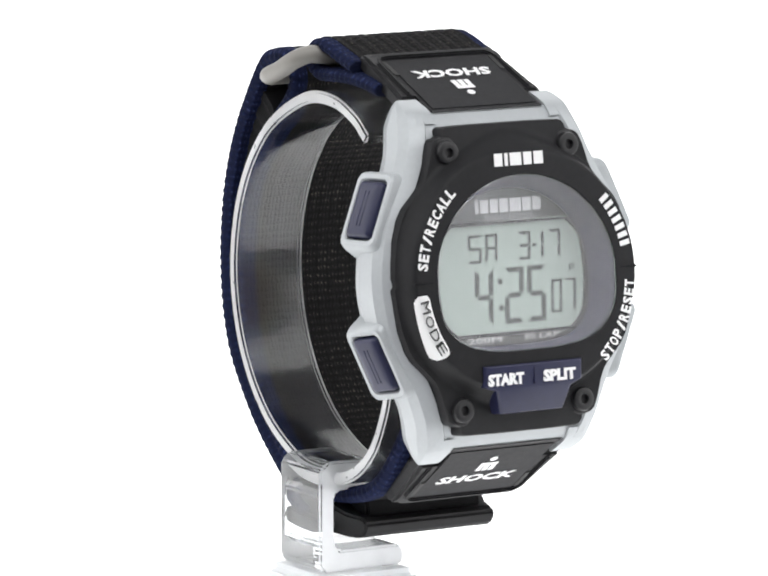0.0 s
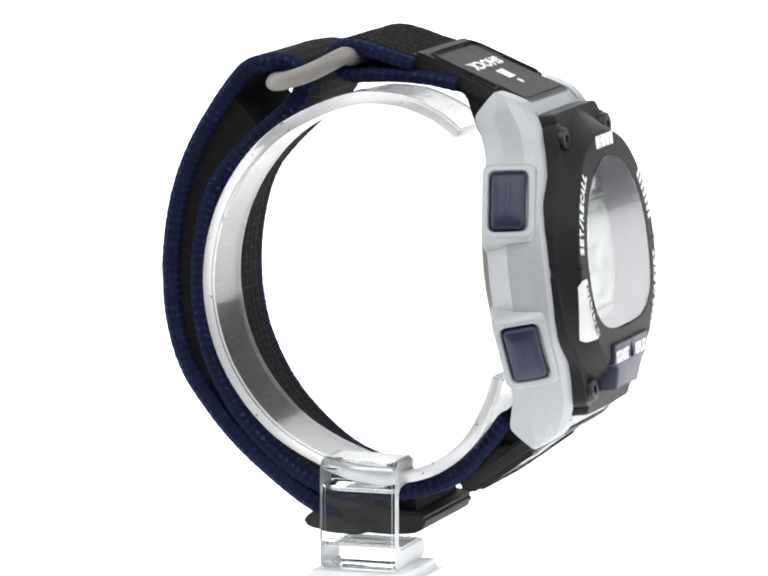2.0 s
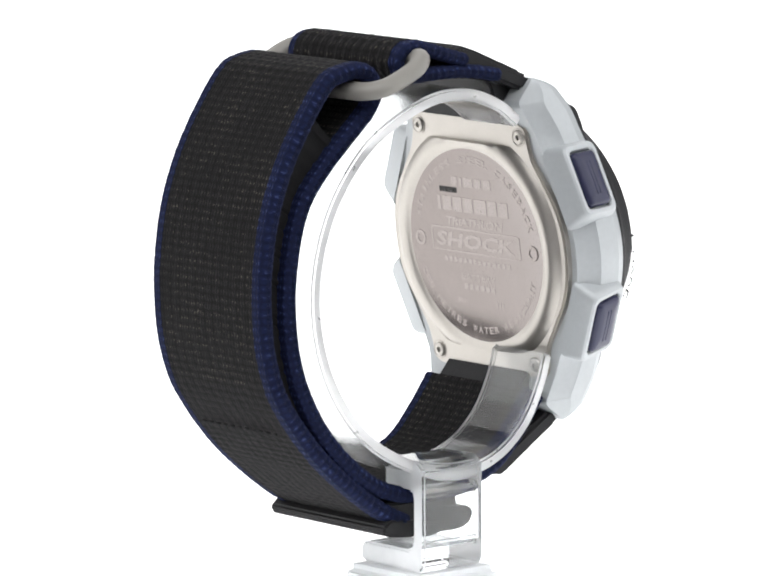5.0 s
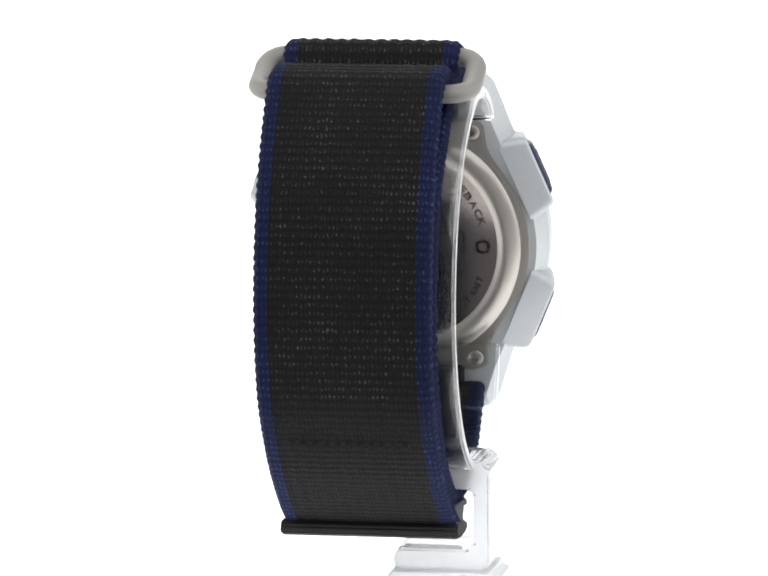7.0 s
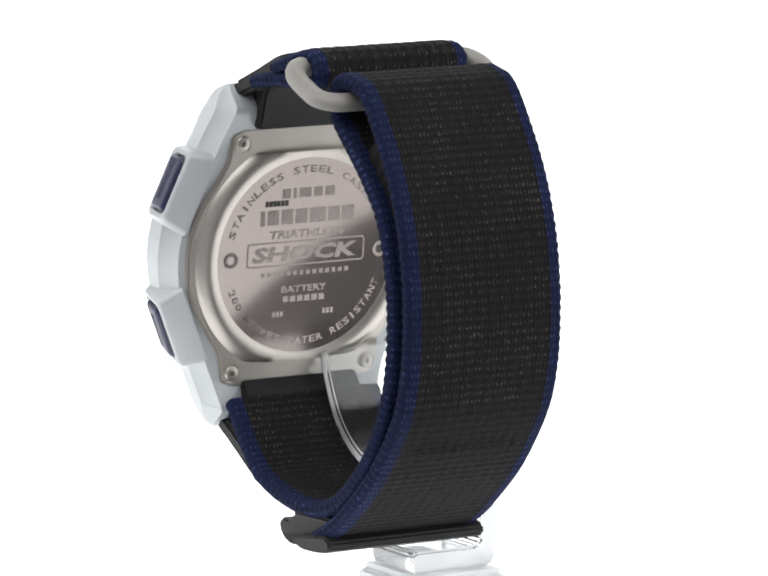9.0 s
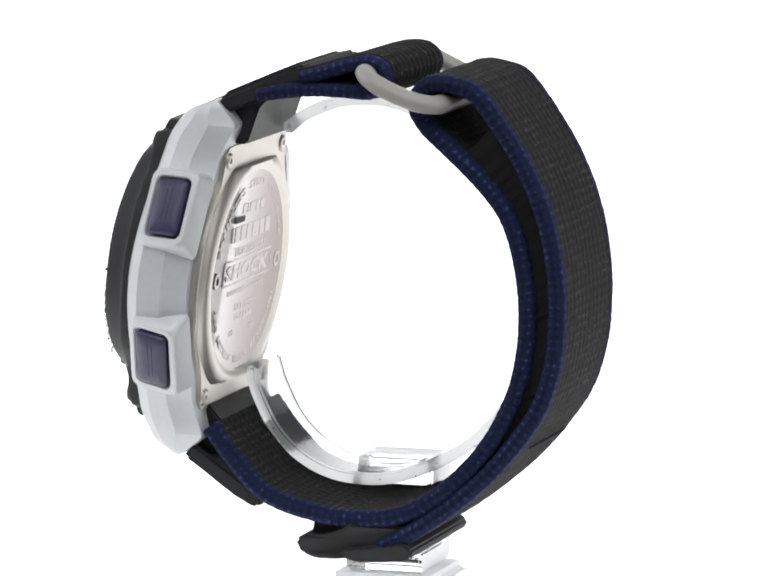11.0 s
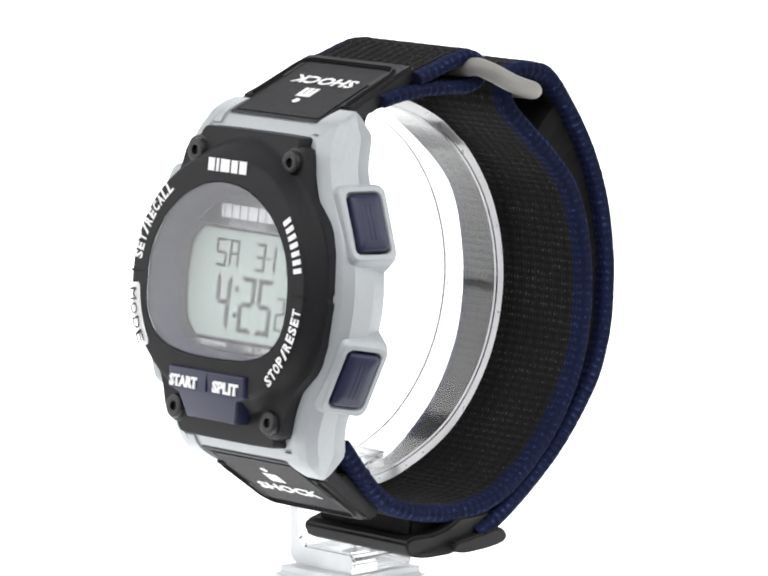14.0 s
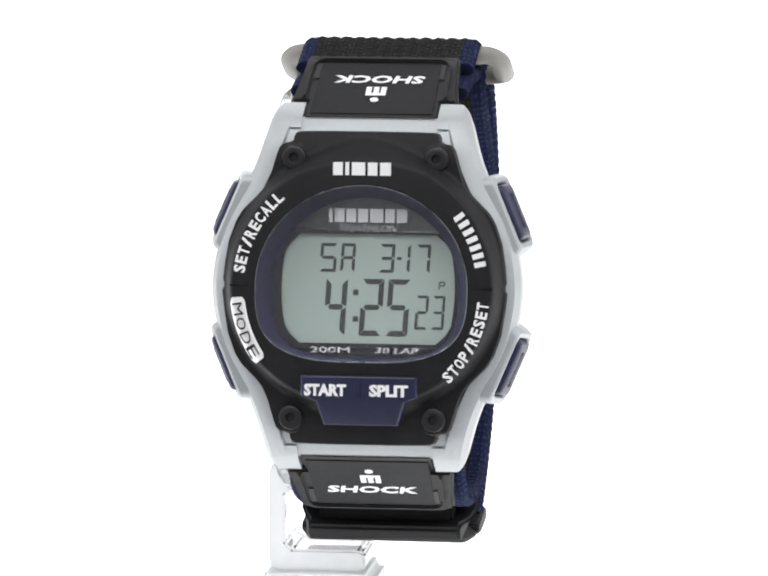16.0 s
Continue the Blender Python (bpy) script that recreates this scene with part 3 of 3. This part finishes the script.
def crystal_mesh():
    """A thin flat pane with a narrow chamfer."""
    bm = bmesh.new()
    n = 96
    loops = []
    for grow, y in ((-0.02, -2.45), (-0.02, -2.8), (-0.08, -2.9)):
        loops.append([bm.verts.new((p[0], y, p[1])) for p in (lens_edge(2 * math.pi * k / n, grow) for k in range(n))])
    for a, b in zip(loops, loops[1:]):
        for i in range(n):
            bm.faces.new((a[i], a[(i + 1) % n], b[(i + 1) % n], b[i]))
    bm.faces.new(loops[-1])
    bm.faces.new(loops[0][::-1])
    return bm


crystal = part("crystal", crystal_mesh(), CRYSTAL, watch, "clear flat watch crystal", WATCH, smooth=0)
crystal.visible_shadow = False

# ---- case back ----
BACK_ROWS = [(-19.4, 11.0), (-19.0, 12.0), (-18.2, 12.7), (-16.5, 12.9), (-14, 13.5), (-11, 15.3), (-7, 17.7), (-3.5, 18.8), (0, 19.1), (3.5, 18.8), (7, 17.7), (11, 15.3), (14, 13.5),
             (16.5, 12.9), (18.2, 12.7), (19.0, 12.0), (19.4, 11.0)]


def back_plate():
    pts = []
    zs = [-19.4 + 38.8 * k / 60 for k in range(61)]
    ws = [curve_value(BACK_ROWS, z)[0] for z in zs]
    pts = [(w, z) for w, z in zip(ws, zs)] + [(-w, z) for w, z in zip(ws[::-1], zs[::-1])]
    return prism(pts, 9.6, 11.3, 0.3)


def back_disc():
    bm = lathe([(18.1, 11.2), (17.8, 11.55), (17.2, 12.0), (16.4, 12.3), (15.6, 12.3), (15.0, 12.05), (14.6, 11.85), (0, 11.85)], 96)
    for v in bm.verts:
        v.co.z = max(-15.7, min(15.7, v.co.z))
    return bm


back = part("case_back", back_plate(), STEEL, watch, "brushed stainless steel case back", WATCH)
disc = part("back_disc", back_disc(), STEELDISC, back, "round steel cover with etched lettering")
# its rounded rim takes the plate's paler steel: a bright reflection put into colour
disc.data.materials.append(STEEL)
for face in disc.data.polygons:
    if math.hypot(face.center.x, face.center.z) > 0.0146:
        face.material_index = 1
for sx in (-1, 1):
    for sz in (-1, 1):
        bm = lathe([(1.45, 11.2), (1.4, 11.36), (1.2, 11.28), (1.15, 11.22), (1.05, 11.5), (0.9, 11.6), (0.42, 11.6), (0.38, 11.3), (0, 11.3)], 24)
        bmesh.ops.translate(bm, vec=(sx * 11.1, 0, sz * 17.2), verts=bm.verts[:])
        part("back_screw", bm, STEEL, back)
    bm = lathe([(1.2, 11.8), (1.15, 11.92), (0.65, 11.92), (0.55, 11.7), (0, 11.7)], 24)
    bmesh.ops.translate(bm, vec=(sx * 12.4, 0, 0), verts=bm.verts[:])
    part("key_hole", bm, ETCH, disc)


def mirrored(bm, y=11.78):
    """Turns lettering round, so that it reads from behind."""
    for v in bm.verts:
        v.co.x, v.co.y = -v.co.x, 2 * y - v.co.y + 0.035
    return bm


part("lettering", mirrored(arc_words("STAINLESS STEEL CASEBACK", 12.9, 166, 14, 1.05, lambda x, z: 11.72)), ETCH, disc, "etched ring of words on the case back")
part("lettering", mirrored(arc_words("200 METRES WATER RESISTANT", 12.9, 200, 340, 1.05, lambda x, z: 11.72, inward=True)), ETCH, disc, "etched ring of words on the case back")
bar_parts("etched_mark", (0.95, 0.5, 1.25, 0.95, 1.05), 0, 9.4, 9.2, 1.4, 11.72, ETCH, disc, turn=mirrored)
bar_parts("etched_mark", (0.5, 1.0, 1.0, 1.05, 1.3, 1.0, 1.05), 0, 5.9, 16.0, 2.2, 11.72, ETCH, disc, 0.18, turn=mirrored)
part("lettering", mirrored(words("TRIATHLON", 0, 3.3, 12.4, 1.25, 11.72, 0.03, shear=0.2)), ETCH, disc, "etched word TRIATHLON")
part("lettering", mirrored(words("SHOCK", 0, 0.4, 17.4, 2.3, 11.72, 0.04, shear=0.25)), ETCH, disc, "etched word SHOCK")


def etched_frame():
    """A thin rounded frame round the word."""
    bm = bmesh.new()
    a = [(x, z + 0.4) for x, z in rounded(19.6, 3.7, 0.6)]
    b = [(x, z + 0.4) for x, z in rounded(19.1, 3.2, 0.4)]
    loops = [[bm.verts.new((x, y, z)) for x, z in ring] for ring, y in ((a, 11.8), (a, 11.72), (b, 11.72), (b, 11.8))]
    n = len(a)
    for p, q in zip(loops, loops[1:]):
        for i in range(n):
            bm.faces.new((p[i], p[(i + 1) % n], q[(i + 1) % n], q[i]))
    return bm


part("etched_frame", mirrored(etched_frame()), ETCH, disc)
bar_parts("etched_mark", 14, 0, -2.6, 15.0, 0.7, 11.72, ETCH, disc, 0.4, turn=mirrored)
part("lettering", mirrored(words("BATTERY", 0, -5.0, 7.6, 1.0, 11.72, 0.03)), ETCH, disc, "etched word BATTERY")
bar_parts("etched_mark", 6, 0, -6.5, 7.2, 0.9, 11.72, ETCH, disc, turn=mirrored)
for x in (-4.2, 4.2):
    bar_parts("etched_mark", 3, x, -8.7, 1.9, 0.8, 11.72, ETCH, disc, turn=mirrored)
part("stamped_mark", mirrored(plain_bars(6, -5.2, 8.0, 3.9, 0.8, 11.68)), INK, disc, "short row of dark stamped bars")

# ---- rubber end pieces of the strap, each with a sunk panel ----
def panel_pose(sz):
    """A frame on the end piece's outer face: x across, z away from the case along the slope, -y outward."""
    a, b = (Vector((0, 5.4, 24.0)), Vector((0, 20.6, 32.65))) if sz > 0 else (Vector((0, 6.0, -24.1)), Vector((0, 20.6, -32.2)))
    along = (b - a).normalized()
    x = Vector((sz, 0, 0))
    y = along.cross(x)
    return Matrix.Translation(a + y * 0.55) @ Matrix((x, y, along)).transposed().to_4x4(), (b - a).length


def end_piece(sz):
    """Narrow between the lugs, wider beyond them, with rounded outer corners."""
    if sz > 0:
        prof = [(4.6, 23.6), (8.8, 25.9), (14.7, 29.3), (19.6, 32.1), (20.8, 32.4), (21.5, 31.8), (21.4, 30.4), (15.6, 26.6), (14.3, 25.2), (13.0, 19.6), (10.9, 19.4), (9.0, 22.0)]
        wide = [(9.4, 26.25), (14.7, 29.3), (19.6, 32.1), (20.8, 32.4), (21.5, 31.8), (21.4, 30.4), (15.6, 26.6), (13.4, 25.3)]
    else:
        prof = [(4.6, -23.6), (9.8, -25.6), (15.0, -28.8), (19.4, -31.5), (20.8, -31.6), (21.6, -30.7), (21.2, -29.8), (14.4, -24.9), (14.2, -20.9), (11.2, -18.2), (9.5, -22.0)]
        wide = [(9.9, -25.7), (15.0, -28.8), (19.4, -31.5), (20.8, -31.6), (21.6, -30.7), (21.2, -29.8), (14.6, -25.0)]
    bm = slab(prof, -9.4, 9.4, 0.3)
    merge(bm, slab(wide, -10.9, 10.9, 0.4))
    m, length = panel_pose(sz)
    cover = [(-11.9, 3.9), (11.9, 3.9), (11.5, 7.0)]
    cover += [(10.9 - 2.2 + 2.2 * math.cos(radians(a)), length - 2.4 + 2.2 * math.sin(radians(a))) for a in range(0, 91, 15)]
    cover += [(-x, z) for x, z in cover[:2:-1]] + [(-11.5, 7.0)]
    merge(bm, prism(cover, -0.55, 1.9, 0.5, 3), m)
    return bm


end_top = part("end_piece", end_piece(1), BLACK, watch, "black rubber strap end piece with a sunk panel", WATCH)
end_low = part("end_piece", end_piece(-1), BLACK, watch, "black rubber strap end piece with a sunk panel", WATCH)


for sz, piece in ((1, end_top), (-1, end_low)):
    m, length = panel_pose(sz)

    def lay(bm):
        bmesh.ops.transform(bm, matrix=m, verts=bm.verts[:])
        return bm

    part("panel", lay(prism([(-8.7, 0.2), (8.7, 0.2), (8.5, length - 2.7), (-8.5, length - 2.7)], -0.68, 0.3, 0.12)), GLOSS, piece, "smooth black panel")
    # the raised rim on three sides of the panel, and dark blocks for two shaded slots
    path = [(10.35, 4.6), (10.15, length - 3.6)]
    path += [(9.75 - 1.8 + 1.8 * math.cos(radians(a)), length - 3.2 + 1.8 * math.sin(radians(a))) for a in range(20, 91, 14)]
    inner = [(9.6, 4.6), (9.35, length - 3.8)]
    inner += [(9.05 - 1.2 + 1.2 * math.cos(radians(a)), length - 3.2 + 1.0 * math.sin(radians(a))) for a in range(20, 91, 14)]
    outline = path + [(-x, z) for x, z in path[::-1]] + [(-x, z) for x, z in inner] + inner[::-1]
    part("rim", lay(prism(outline, -0.95, 0.2, 0.25, 2)), BLACK, piece)
    for sx in (-1, 1):
        part("slot_block", lay(box(min(sx * 8.35, sx * 9.35), max(sx * 8.35, sx * 9.35), -0.74, 0.3, length - 7.4, length - 3.0, 0.15)), INK, piece)
    wm = words("SHOCK", 0, 0, 12.8, 2.1, -0.76, 0.03, shear=0.18)
    # the words read from the wearer's side: those above the dial stand on their heads, seen from the dial
    turn = Matrix.Rotation(math.pi, 4, "Y")
    bmesh.ops.transform(wm, matrix=Matrix.Translation((0, 0, length - 7.5)) @ turn, verts=wm.verts[:])
    part("lettering", lay(wm), WHITE, piece, "white printed word SHOCK")
    logo = bmesh.new()
    merge(logo, lathe([(0, -0.76), (0.6, -0.76), (0.6, -0.6)], 20), Matrix.Translation((0, 0, length - 13.3)))
    for x in (-1.05, 0, 1.05):
        merge(logo, box(x - 0.38, x + 0.38, -0.76, -0.6, length - 12.1, length - 9.7))
    merge(logo, box(-1.43, 1.43, -0.755, -0.6, length - 12.1, length - 11.4))
    part("emblem", lay(logo), WHITE, piece, "white emblem of a dot over three bars")

# ---- strap ----
def ribbon(line, x0, x1, thick, step=0.36, cols=None, wave_x=0.10, wave_s=0.07, round_x=(True, True)):
    """A woven band: a line of (y, z) drawn across x, with cords along and ribs across it. UV in millimetres."""
    s, p = smooth_line(line, step)
    tan = np.gradient(p, axis=0)
    tan /= np.linalg.norm(tan, axis=1)[:, None]
    nor = np.stack([tan[:, 1], -tan[:, 0]], 1)
    n = cols or max(4, int((x1 - x0) / 0.36))
    bm = bmesh.new()
    uvl = bm.loops.layers.uv.new("UVMap")
    xs = [x0 + (x1 - x0) * i / n for i in range(n + 1)]
    grid = {}
    for side in (1, -1):
        for i in range(len(s)):
            for j, x in enumerate(xs):
                h = thick / 2 + wave_x * abs(math.sin(math.pi * x / 1.9)) + wave_s * abs(math.sin(math.pi * s[i] / 1.3)) + 0.07 * noise.noise(Vector((x * 1.1, s[i] * 1.3, line[0][0])))
                d = min(x - x0 if round_x[0] else 9, x1 - x if round_x[1] else 9)
                h *= math.sqrt(max(0.08, 1 - max(0, 1 - d / 0.7) ** 2))
                wob = (0.3 if j else -0.3) * abs(math.sin(math.pi * s[i] / 1.45)) if (j == 0 and round_x[0]) or (j == n and round_x[1]) else 0
                q = p[i] + nor[i] * h * side
                grid[side, i, j] = bm.verts.new((x + wob, q[0], q[1]))

    def face(keys):
        f = bm.faces.new([grid[k] for k in keys])
        for lp, k in zip(f.loops, keys):
            lp[uvl].uv = (xs[k[2]] + (50 if k[0] < 0 else 0), s[k[1]])
    for i in range(len(s) - 1):
        for j in range(n):
            face([(1, i, j), (1, i, j + 1), (1, i + 1, j + 1), (1, i + 1, j)])
            face([(-1, i, j), (-1, i + 1, j), (-1, i + 1, j + 1), (-1, i, j + 1)])
        for j in (0, n):
            face([(1, i, j), (1, i + 1, j), (-1, i + 1, j), (-1, i, j)])
    for i in (0, len(s) - 1):
        for j in range(n):
            face([(1, i, j), (1, i, j + 1), (-1, i, j + 1), (-1, i, j)])
    return bm


LONG = [(12.8, -21.0), (16.8, -25.1), (22, -29.1), (28.8, -30.6), (36.8, -30.4), (43.6, -28.1), (49.2, -23.3), (54.0, -16.7), (56.9, -9.2), (57.7, -2.3), (57.1, 4.6), (55.2, 11.4), (52.5, 16.5),
        (48.3, 20.5), (43.6, 23.9), (39.6, 26.8), (38.0, 29.2), (38.4, 31.5), (40.3, 32.8), (43.4, 32.9), (46.7, 31.9), (51.8, 26.6), (56.0, 20.9), (59.2, 14.4), (61.2, 7.3), (61.9, 2.0),
        (62.0, -3.8), (60.8, -10.0), (58.1, -15.4), (54.4, -20.9), (49.9, -25.9), (45.4, -30.1), (42.0, -32.6), (40.0, -33.8)]
SHORT = [(14.6, 27.2), (18.5, 28.4), (22.5, 29.2), (27, 29.7), (30.6, 30.0), (32.7, 31.2), (33.0, 32.7), (31.9, 34.0), (30, 34.2), (27.6, 33.5), (24, 31.9), (20.8, 30.6)]


def band(line, thick, label, cords=0.10):
    web = part("webbing", ribbon(line, -10.5, 10.5, thick, wave_x=cords, round_x=(False, False)), WEB, watch, label, WATCH, smooth=60)
    for sx in (-1, 1):
        part("edge_binding", ribbon(line, *sorted((sx * 10.45, sx * 12.4)), thick + 0.1, cols=6, round_x=(sx < 0, sx > 0)), WEBBLUE, web, "navy woven edge", smooth=60)
    return web


long_strap = band(LONG, 2.1, "long black woven nylon strap folded back on itself")
# the last 33 mm are a smooth, closely woven end, sewn on with a row of stitches
long_strap.data.materials.append(WEBEND)
for face in long_strap.data.polygons:
    if face.index // 118 > len(long_strap.data.polygons) // 118 - 92:
        face.material_index = 1
for k in range(11):
    part("stitch", box(-8.4 + 1.6 * k, -7.4 + 1.6 * k, 59.05, 59.45, -16.75, -16.45, 0.1, 1), FUZZ, long_strap)
band(SHORT, 1.6, "short black woven strap looped through the ring", 0.28)
# fuzzy lining that fills the space between the two layers, set in from their edges
PAD_IN = [(45.2, 22.8), (48.3, 20.5), (52.5, 16.5), (55.2, 11.4), (57.1, 4.6), (57.7, -2.3), (56.9, -9.2), (54.0, -16.7), (49.2, -23.3), (43.6, -28.1), (37.5, -30.4)]
PAD_OUT = [(49.6, 28.6), (51.8, 26.6), (56.0, 20.9), (59.2, 14.4), (61.2, 7.3), (61.9, 2.0), (62.0, -3.8), (60.8, -10.0), (58.1, -15.4), (54.4, -20.9), (49.9, -25.9), (45.4, -30.1), (41.0, -33.0)]


def pad_mesh():
    lines = []
    for pts in (PAD_IN, PAD_OUT):
        s, p = smooth_line(pts, 0.8)
        k = np.linspace(0, len(p) - 1, 121)
        lines.append(np.stack([np.interp(k, np.arange(len(p)), p[:, c]) for c in (0, 1)], 1))
    bm = bmesh.new()
    rng = random.Random(4)
    rows = []
    for a, b in zip(*lines):
        ends = (-10.9 + rng.uniform(-0.2, 0.2), 10.9 + rng.uniform(-0.2, 0.2))
        mid = (a + b) / 2
        rows.append([bm.verts.new((x, q[0], q[1])) for x, q in
                     ((ends[0], a), (ends[0] + 0.5, mid), (ends[0], b), (ends[1], b), (ends[1] - 0.5, mid), (ends[1], a))])
    for a, b in zip(rows, rows[1:]):
        for i in range(6):
            bm.faces.new((a[i], a[(i + 1) % 6], b[(i + 1) % 6], b[i]))
    bm.faces.new(rows[0])
    bm.faces.new(rows[-1][::-1])
    return bm


part("hook_pad", pad_mesh(), FUZZ, watch, "black hook-and-loop lining between the strap layers", WATCH)
TAB = [(43.4, -30.4), (43.2, -32.0), (41.5, -33.5), (38.5, -35.0), (34.5, -36.3), (30.6, -37.1), (28.6, -37.0), (27.5, -36.2), (27.2, -35.0), (27.7, -34.4), (28.8, -34.0), (31.2, -33.6), (33.5, -32.5),
       (35.5, -31.0)]


def tab_mesh():
    bm = slab(TAB, -12.9, 12.9, 0.5)
    for v in bm.verts:
        v.co.x *= 1 - 0.12 * ramp01(36, 40, v.co.y) - 0.15 * ramp01(35, 28, v.co.y)
        v.co.z += 0.12 * math.sin(v.co.x * 0.9) * ramp01(40, 30, v.co.y)
    return bm


part("hook_patch", box(-9.6, 9.6, 29.0, 37.0, -34.4, -31.0, 0.4), FUZZ, watch, "black fuzzy patch under the strap", WATCH)
tab = part("strap_tab", tab_mesh(), TABMAT, watch, "black moulded end tab of the strap", WATCH)
part("lip", slab([(43.6, -32.5), (45.0, -33.2), (45.2, -34.2), (44.2, -34.9), (41.0, -35.7), (37.0, -36.3), (34.5, -36.0), (35.0, -34.8)], -12.9, 12.9, 0.3), TABMAT, tab)


# ---- ring that joins the two straps ----
def tube_loop(path, r_out, r_up, seg=14):
    bm = bmesh.new()
    n = len(path)
    rings = []
    for i in range(n):
        a, b = Vector(path[i - 1]), Vector(path[(i + 1) % n])
        t = (b - a).normalized()
        up = Vector((0, 0.27, 0.96))
        side = t.cross(up).normalized()
        up = side.cross(t).normalized()
        rings.append([bm.verts.new(Vector(path[i]) + side * r_out * math.cos(2 * math.pi * k / seg) + up * r_up * math.sin(2 * math.pi * k / seg)) for k in range(seg)])
    for i in range(n):
        a, b = rings[i], rings[(i + 1) % n]
        for k in range(seg):
            bm.faces.new((a[k], a[(k + 1) % seg], b[(k + 1) % seg], b[k]))
    return bm


def ring_path():
    out = []
    for x, y in rounded(30.5, 11.2, 3.2, 8):
        out.append((x, 36.0 + y, 31.3))
    dense = []
    for a, b in zip(out, out[1:] + out[:1]):
        k = max(1, int(math.dist(a, b) / 1.2))
        for i in range(k):
            t = i / k
            x, y = a[0] + t * (b[0] - a[0]), a[1] + t * (b[1] - a[1])
            u = (y - 36.0) / 5.6
            dense.append((x, y, 31.6 - 1.5 * u - 0.65 * (1 - u * u) - (0.9 * (1 - min(1, abs(x) / 13.5) ** 4) if u < 0 else 0)))
    return dense


part("strap_ring", tube_loop(ring_path(), 1.5, 1.3), GREY, watch, "grey moulded nylon strap ring", WATCH)

# ---- the display stand: a clear cuff on a clear bracket and a frosted foot ----
stand = tagged(new("watch_stand"), "clear acrylic watch stand with an open cuff and bracket", "stand")


# the cuff: an open hoop, by angle from its back and radius, its two ends bent in
CUFF = [(116, 25.9), (106, 27.1), (92, 28.2), (75, 28.5), (50, 28.5), (25, 28.4), (0, 28.4), (-25, 28.4), (-50, 28.4), (-75, 28.4), (-92, 28.3), (-106, 27.5), (-120, 25.6), (-134, 23.0), (-145, 21.2)]


def cuff_mesh():
    s, p = smooth_line([(27.2 + r * math.cos(radians(a)), -4.05 + r * math.sin(radians(a))) for a, r in CUFF], 1.0)
    tan = np.gradient(p, axis=0)
    tan /= np.linalg.norm(tan, axis=1)[:, None]
    nor = np.stack([-tan[:, 1], tan[:, 0]], 1)
    bm = bmesh.new()
    rows = []
    for i in range(len(s)):
        inner = p[i] - nor[i] * 1.8
        sec = [(-14.8, p[i], 0), (-3.3, p[i], 0), (-3.3, inner, 0), (-14.8, inner, 0)]
        rows.append([bm.verts.new((x, q[0], q[1])) for x, q, _ in sec])
    for a, b in zip(rows, rows[1:]):
        for k in range(4):
            bm.faces.new((a[k], a[(k + 1) % 4], b[(k + 1) % 4], b[k]))
    bm.faces.new(rows[0])
    bm.faces.new(rows[-1][::-1])
    bmesh.ops.recalc_face_normals(bm, faces=bm.faces[:])
    long = [e for e in bm.edges if e.calc_face_angle(0) > 0.9]
    bmesh.ops.bevel(bm, geom=long, offset=0.35, segments=2, affect="EDGES")
    return bm


part("cuff", cuff_mesh(), CUFFMAT, stand, "clear acrylic open cuff", UPRIGHT, smooth=20, edge=(EDGEWHITE, 0))


def bracket_mesh():
    """A strip bent twice: an arm under the cuff, an upright, and a foot."""
    prof = [(-8.5, -29.0), (-15.7, -28.8), (-17.1, -30.0), (-17.2, -44.0), (-16.3, -45.0), (-3.6, -45.0), (-3.0, -44.2), (-3.2, -42.4), (-4.0, -41.9), (-13.7, -41.9), (-14.7, -41.0), (-14.7, -34.0),
            (-14.1, -33.2), (-8.5, -33.0)]
    bm = bmesh.new()
    a = [bm.verts.new((x, 25.5, z)) for x, z in prof]
    b = [bm.verts.new((x, 36.9, z)) for x, z in prof]
    bm.faces.new(a)
    bm.faces.new(b[::-1])
    n = len(a)
    for i in range(n):
        bm.faces.new((a[i], b[i], b[(i + 1) % n], a[(i + 1) % n]))
    bmesh.ops.recalc_face_normals(bm, faces=bm.faces[:])
    bmesh.ops.bevel(bm, geom=bm.edges[:], offset=0.35, segments=2, affect="EDGES", clamp_overlap=True)
    return bm


part("bracket", bracket_mesh(), ACRYLIC, stand, "clear acrylic bent bracket", UPRIGHT, smooth=20, edge=(EDGEGREY, 1))
part("foot", box(-18.4, -1.8, 22.8, 39.4, -54.98, -45.2, 1.2, 3), FROST, stand, "frosted acrylic foot block", UPRIGHT, smooth=20)


def motions():
    """Watch and stand turn together; the seconds run from 07 to 23."""
    walk(watch, turn_rows())
    walk(stand, turn_rows())
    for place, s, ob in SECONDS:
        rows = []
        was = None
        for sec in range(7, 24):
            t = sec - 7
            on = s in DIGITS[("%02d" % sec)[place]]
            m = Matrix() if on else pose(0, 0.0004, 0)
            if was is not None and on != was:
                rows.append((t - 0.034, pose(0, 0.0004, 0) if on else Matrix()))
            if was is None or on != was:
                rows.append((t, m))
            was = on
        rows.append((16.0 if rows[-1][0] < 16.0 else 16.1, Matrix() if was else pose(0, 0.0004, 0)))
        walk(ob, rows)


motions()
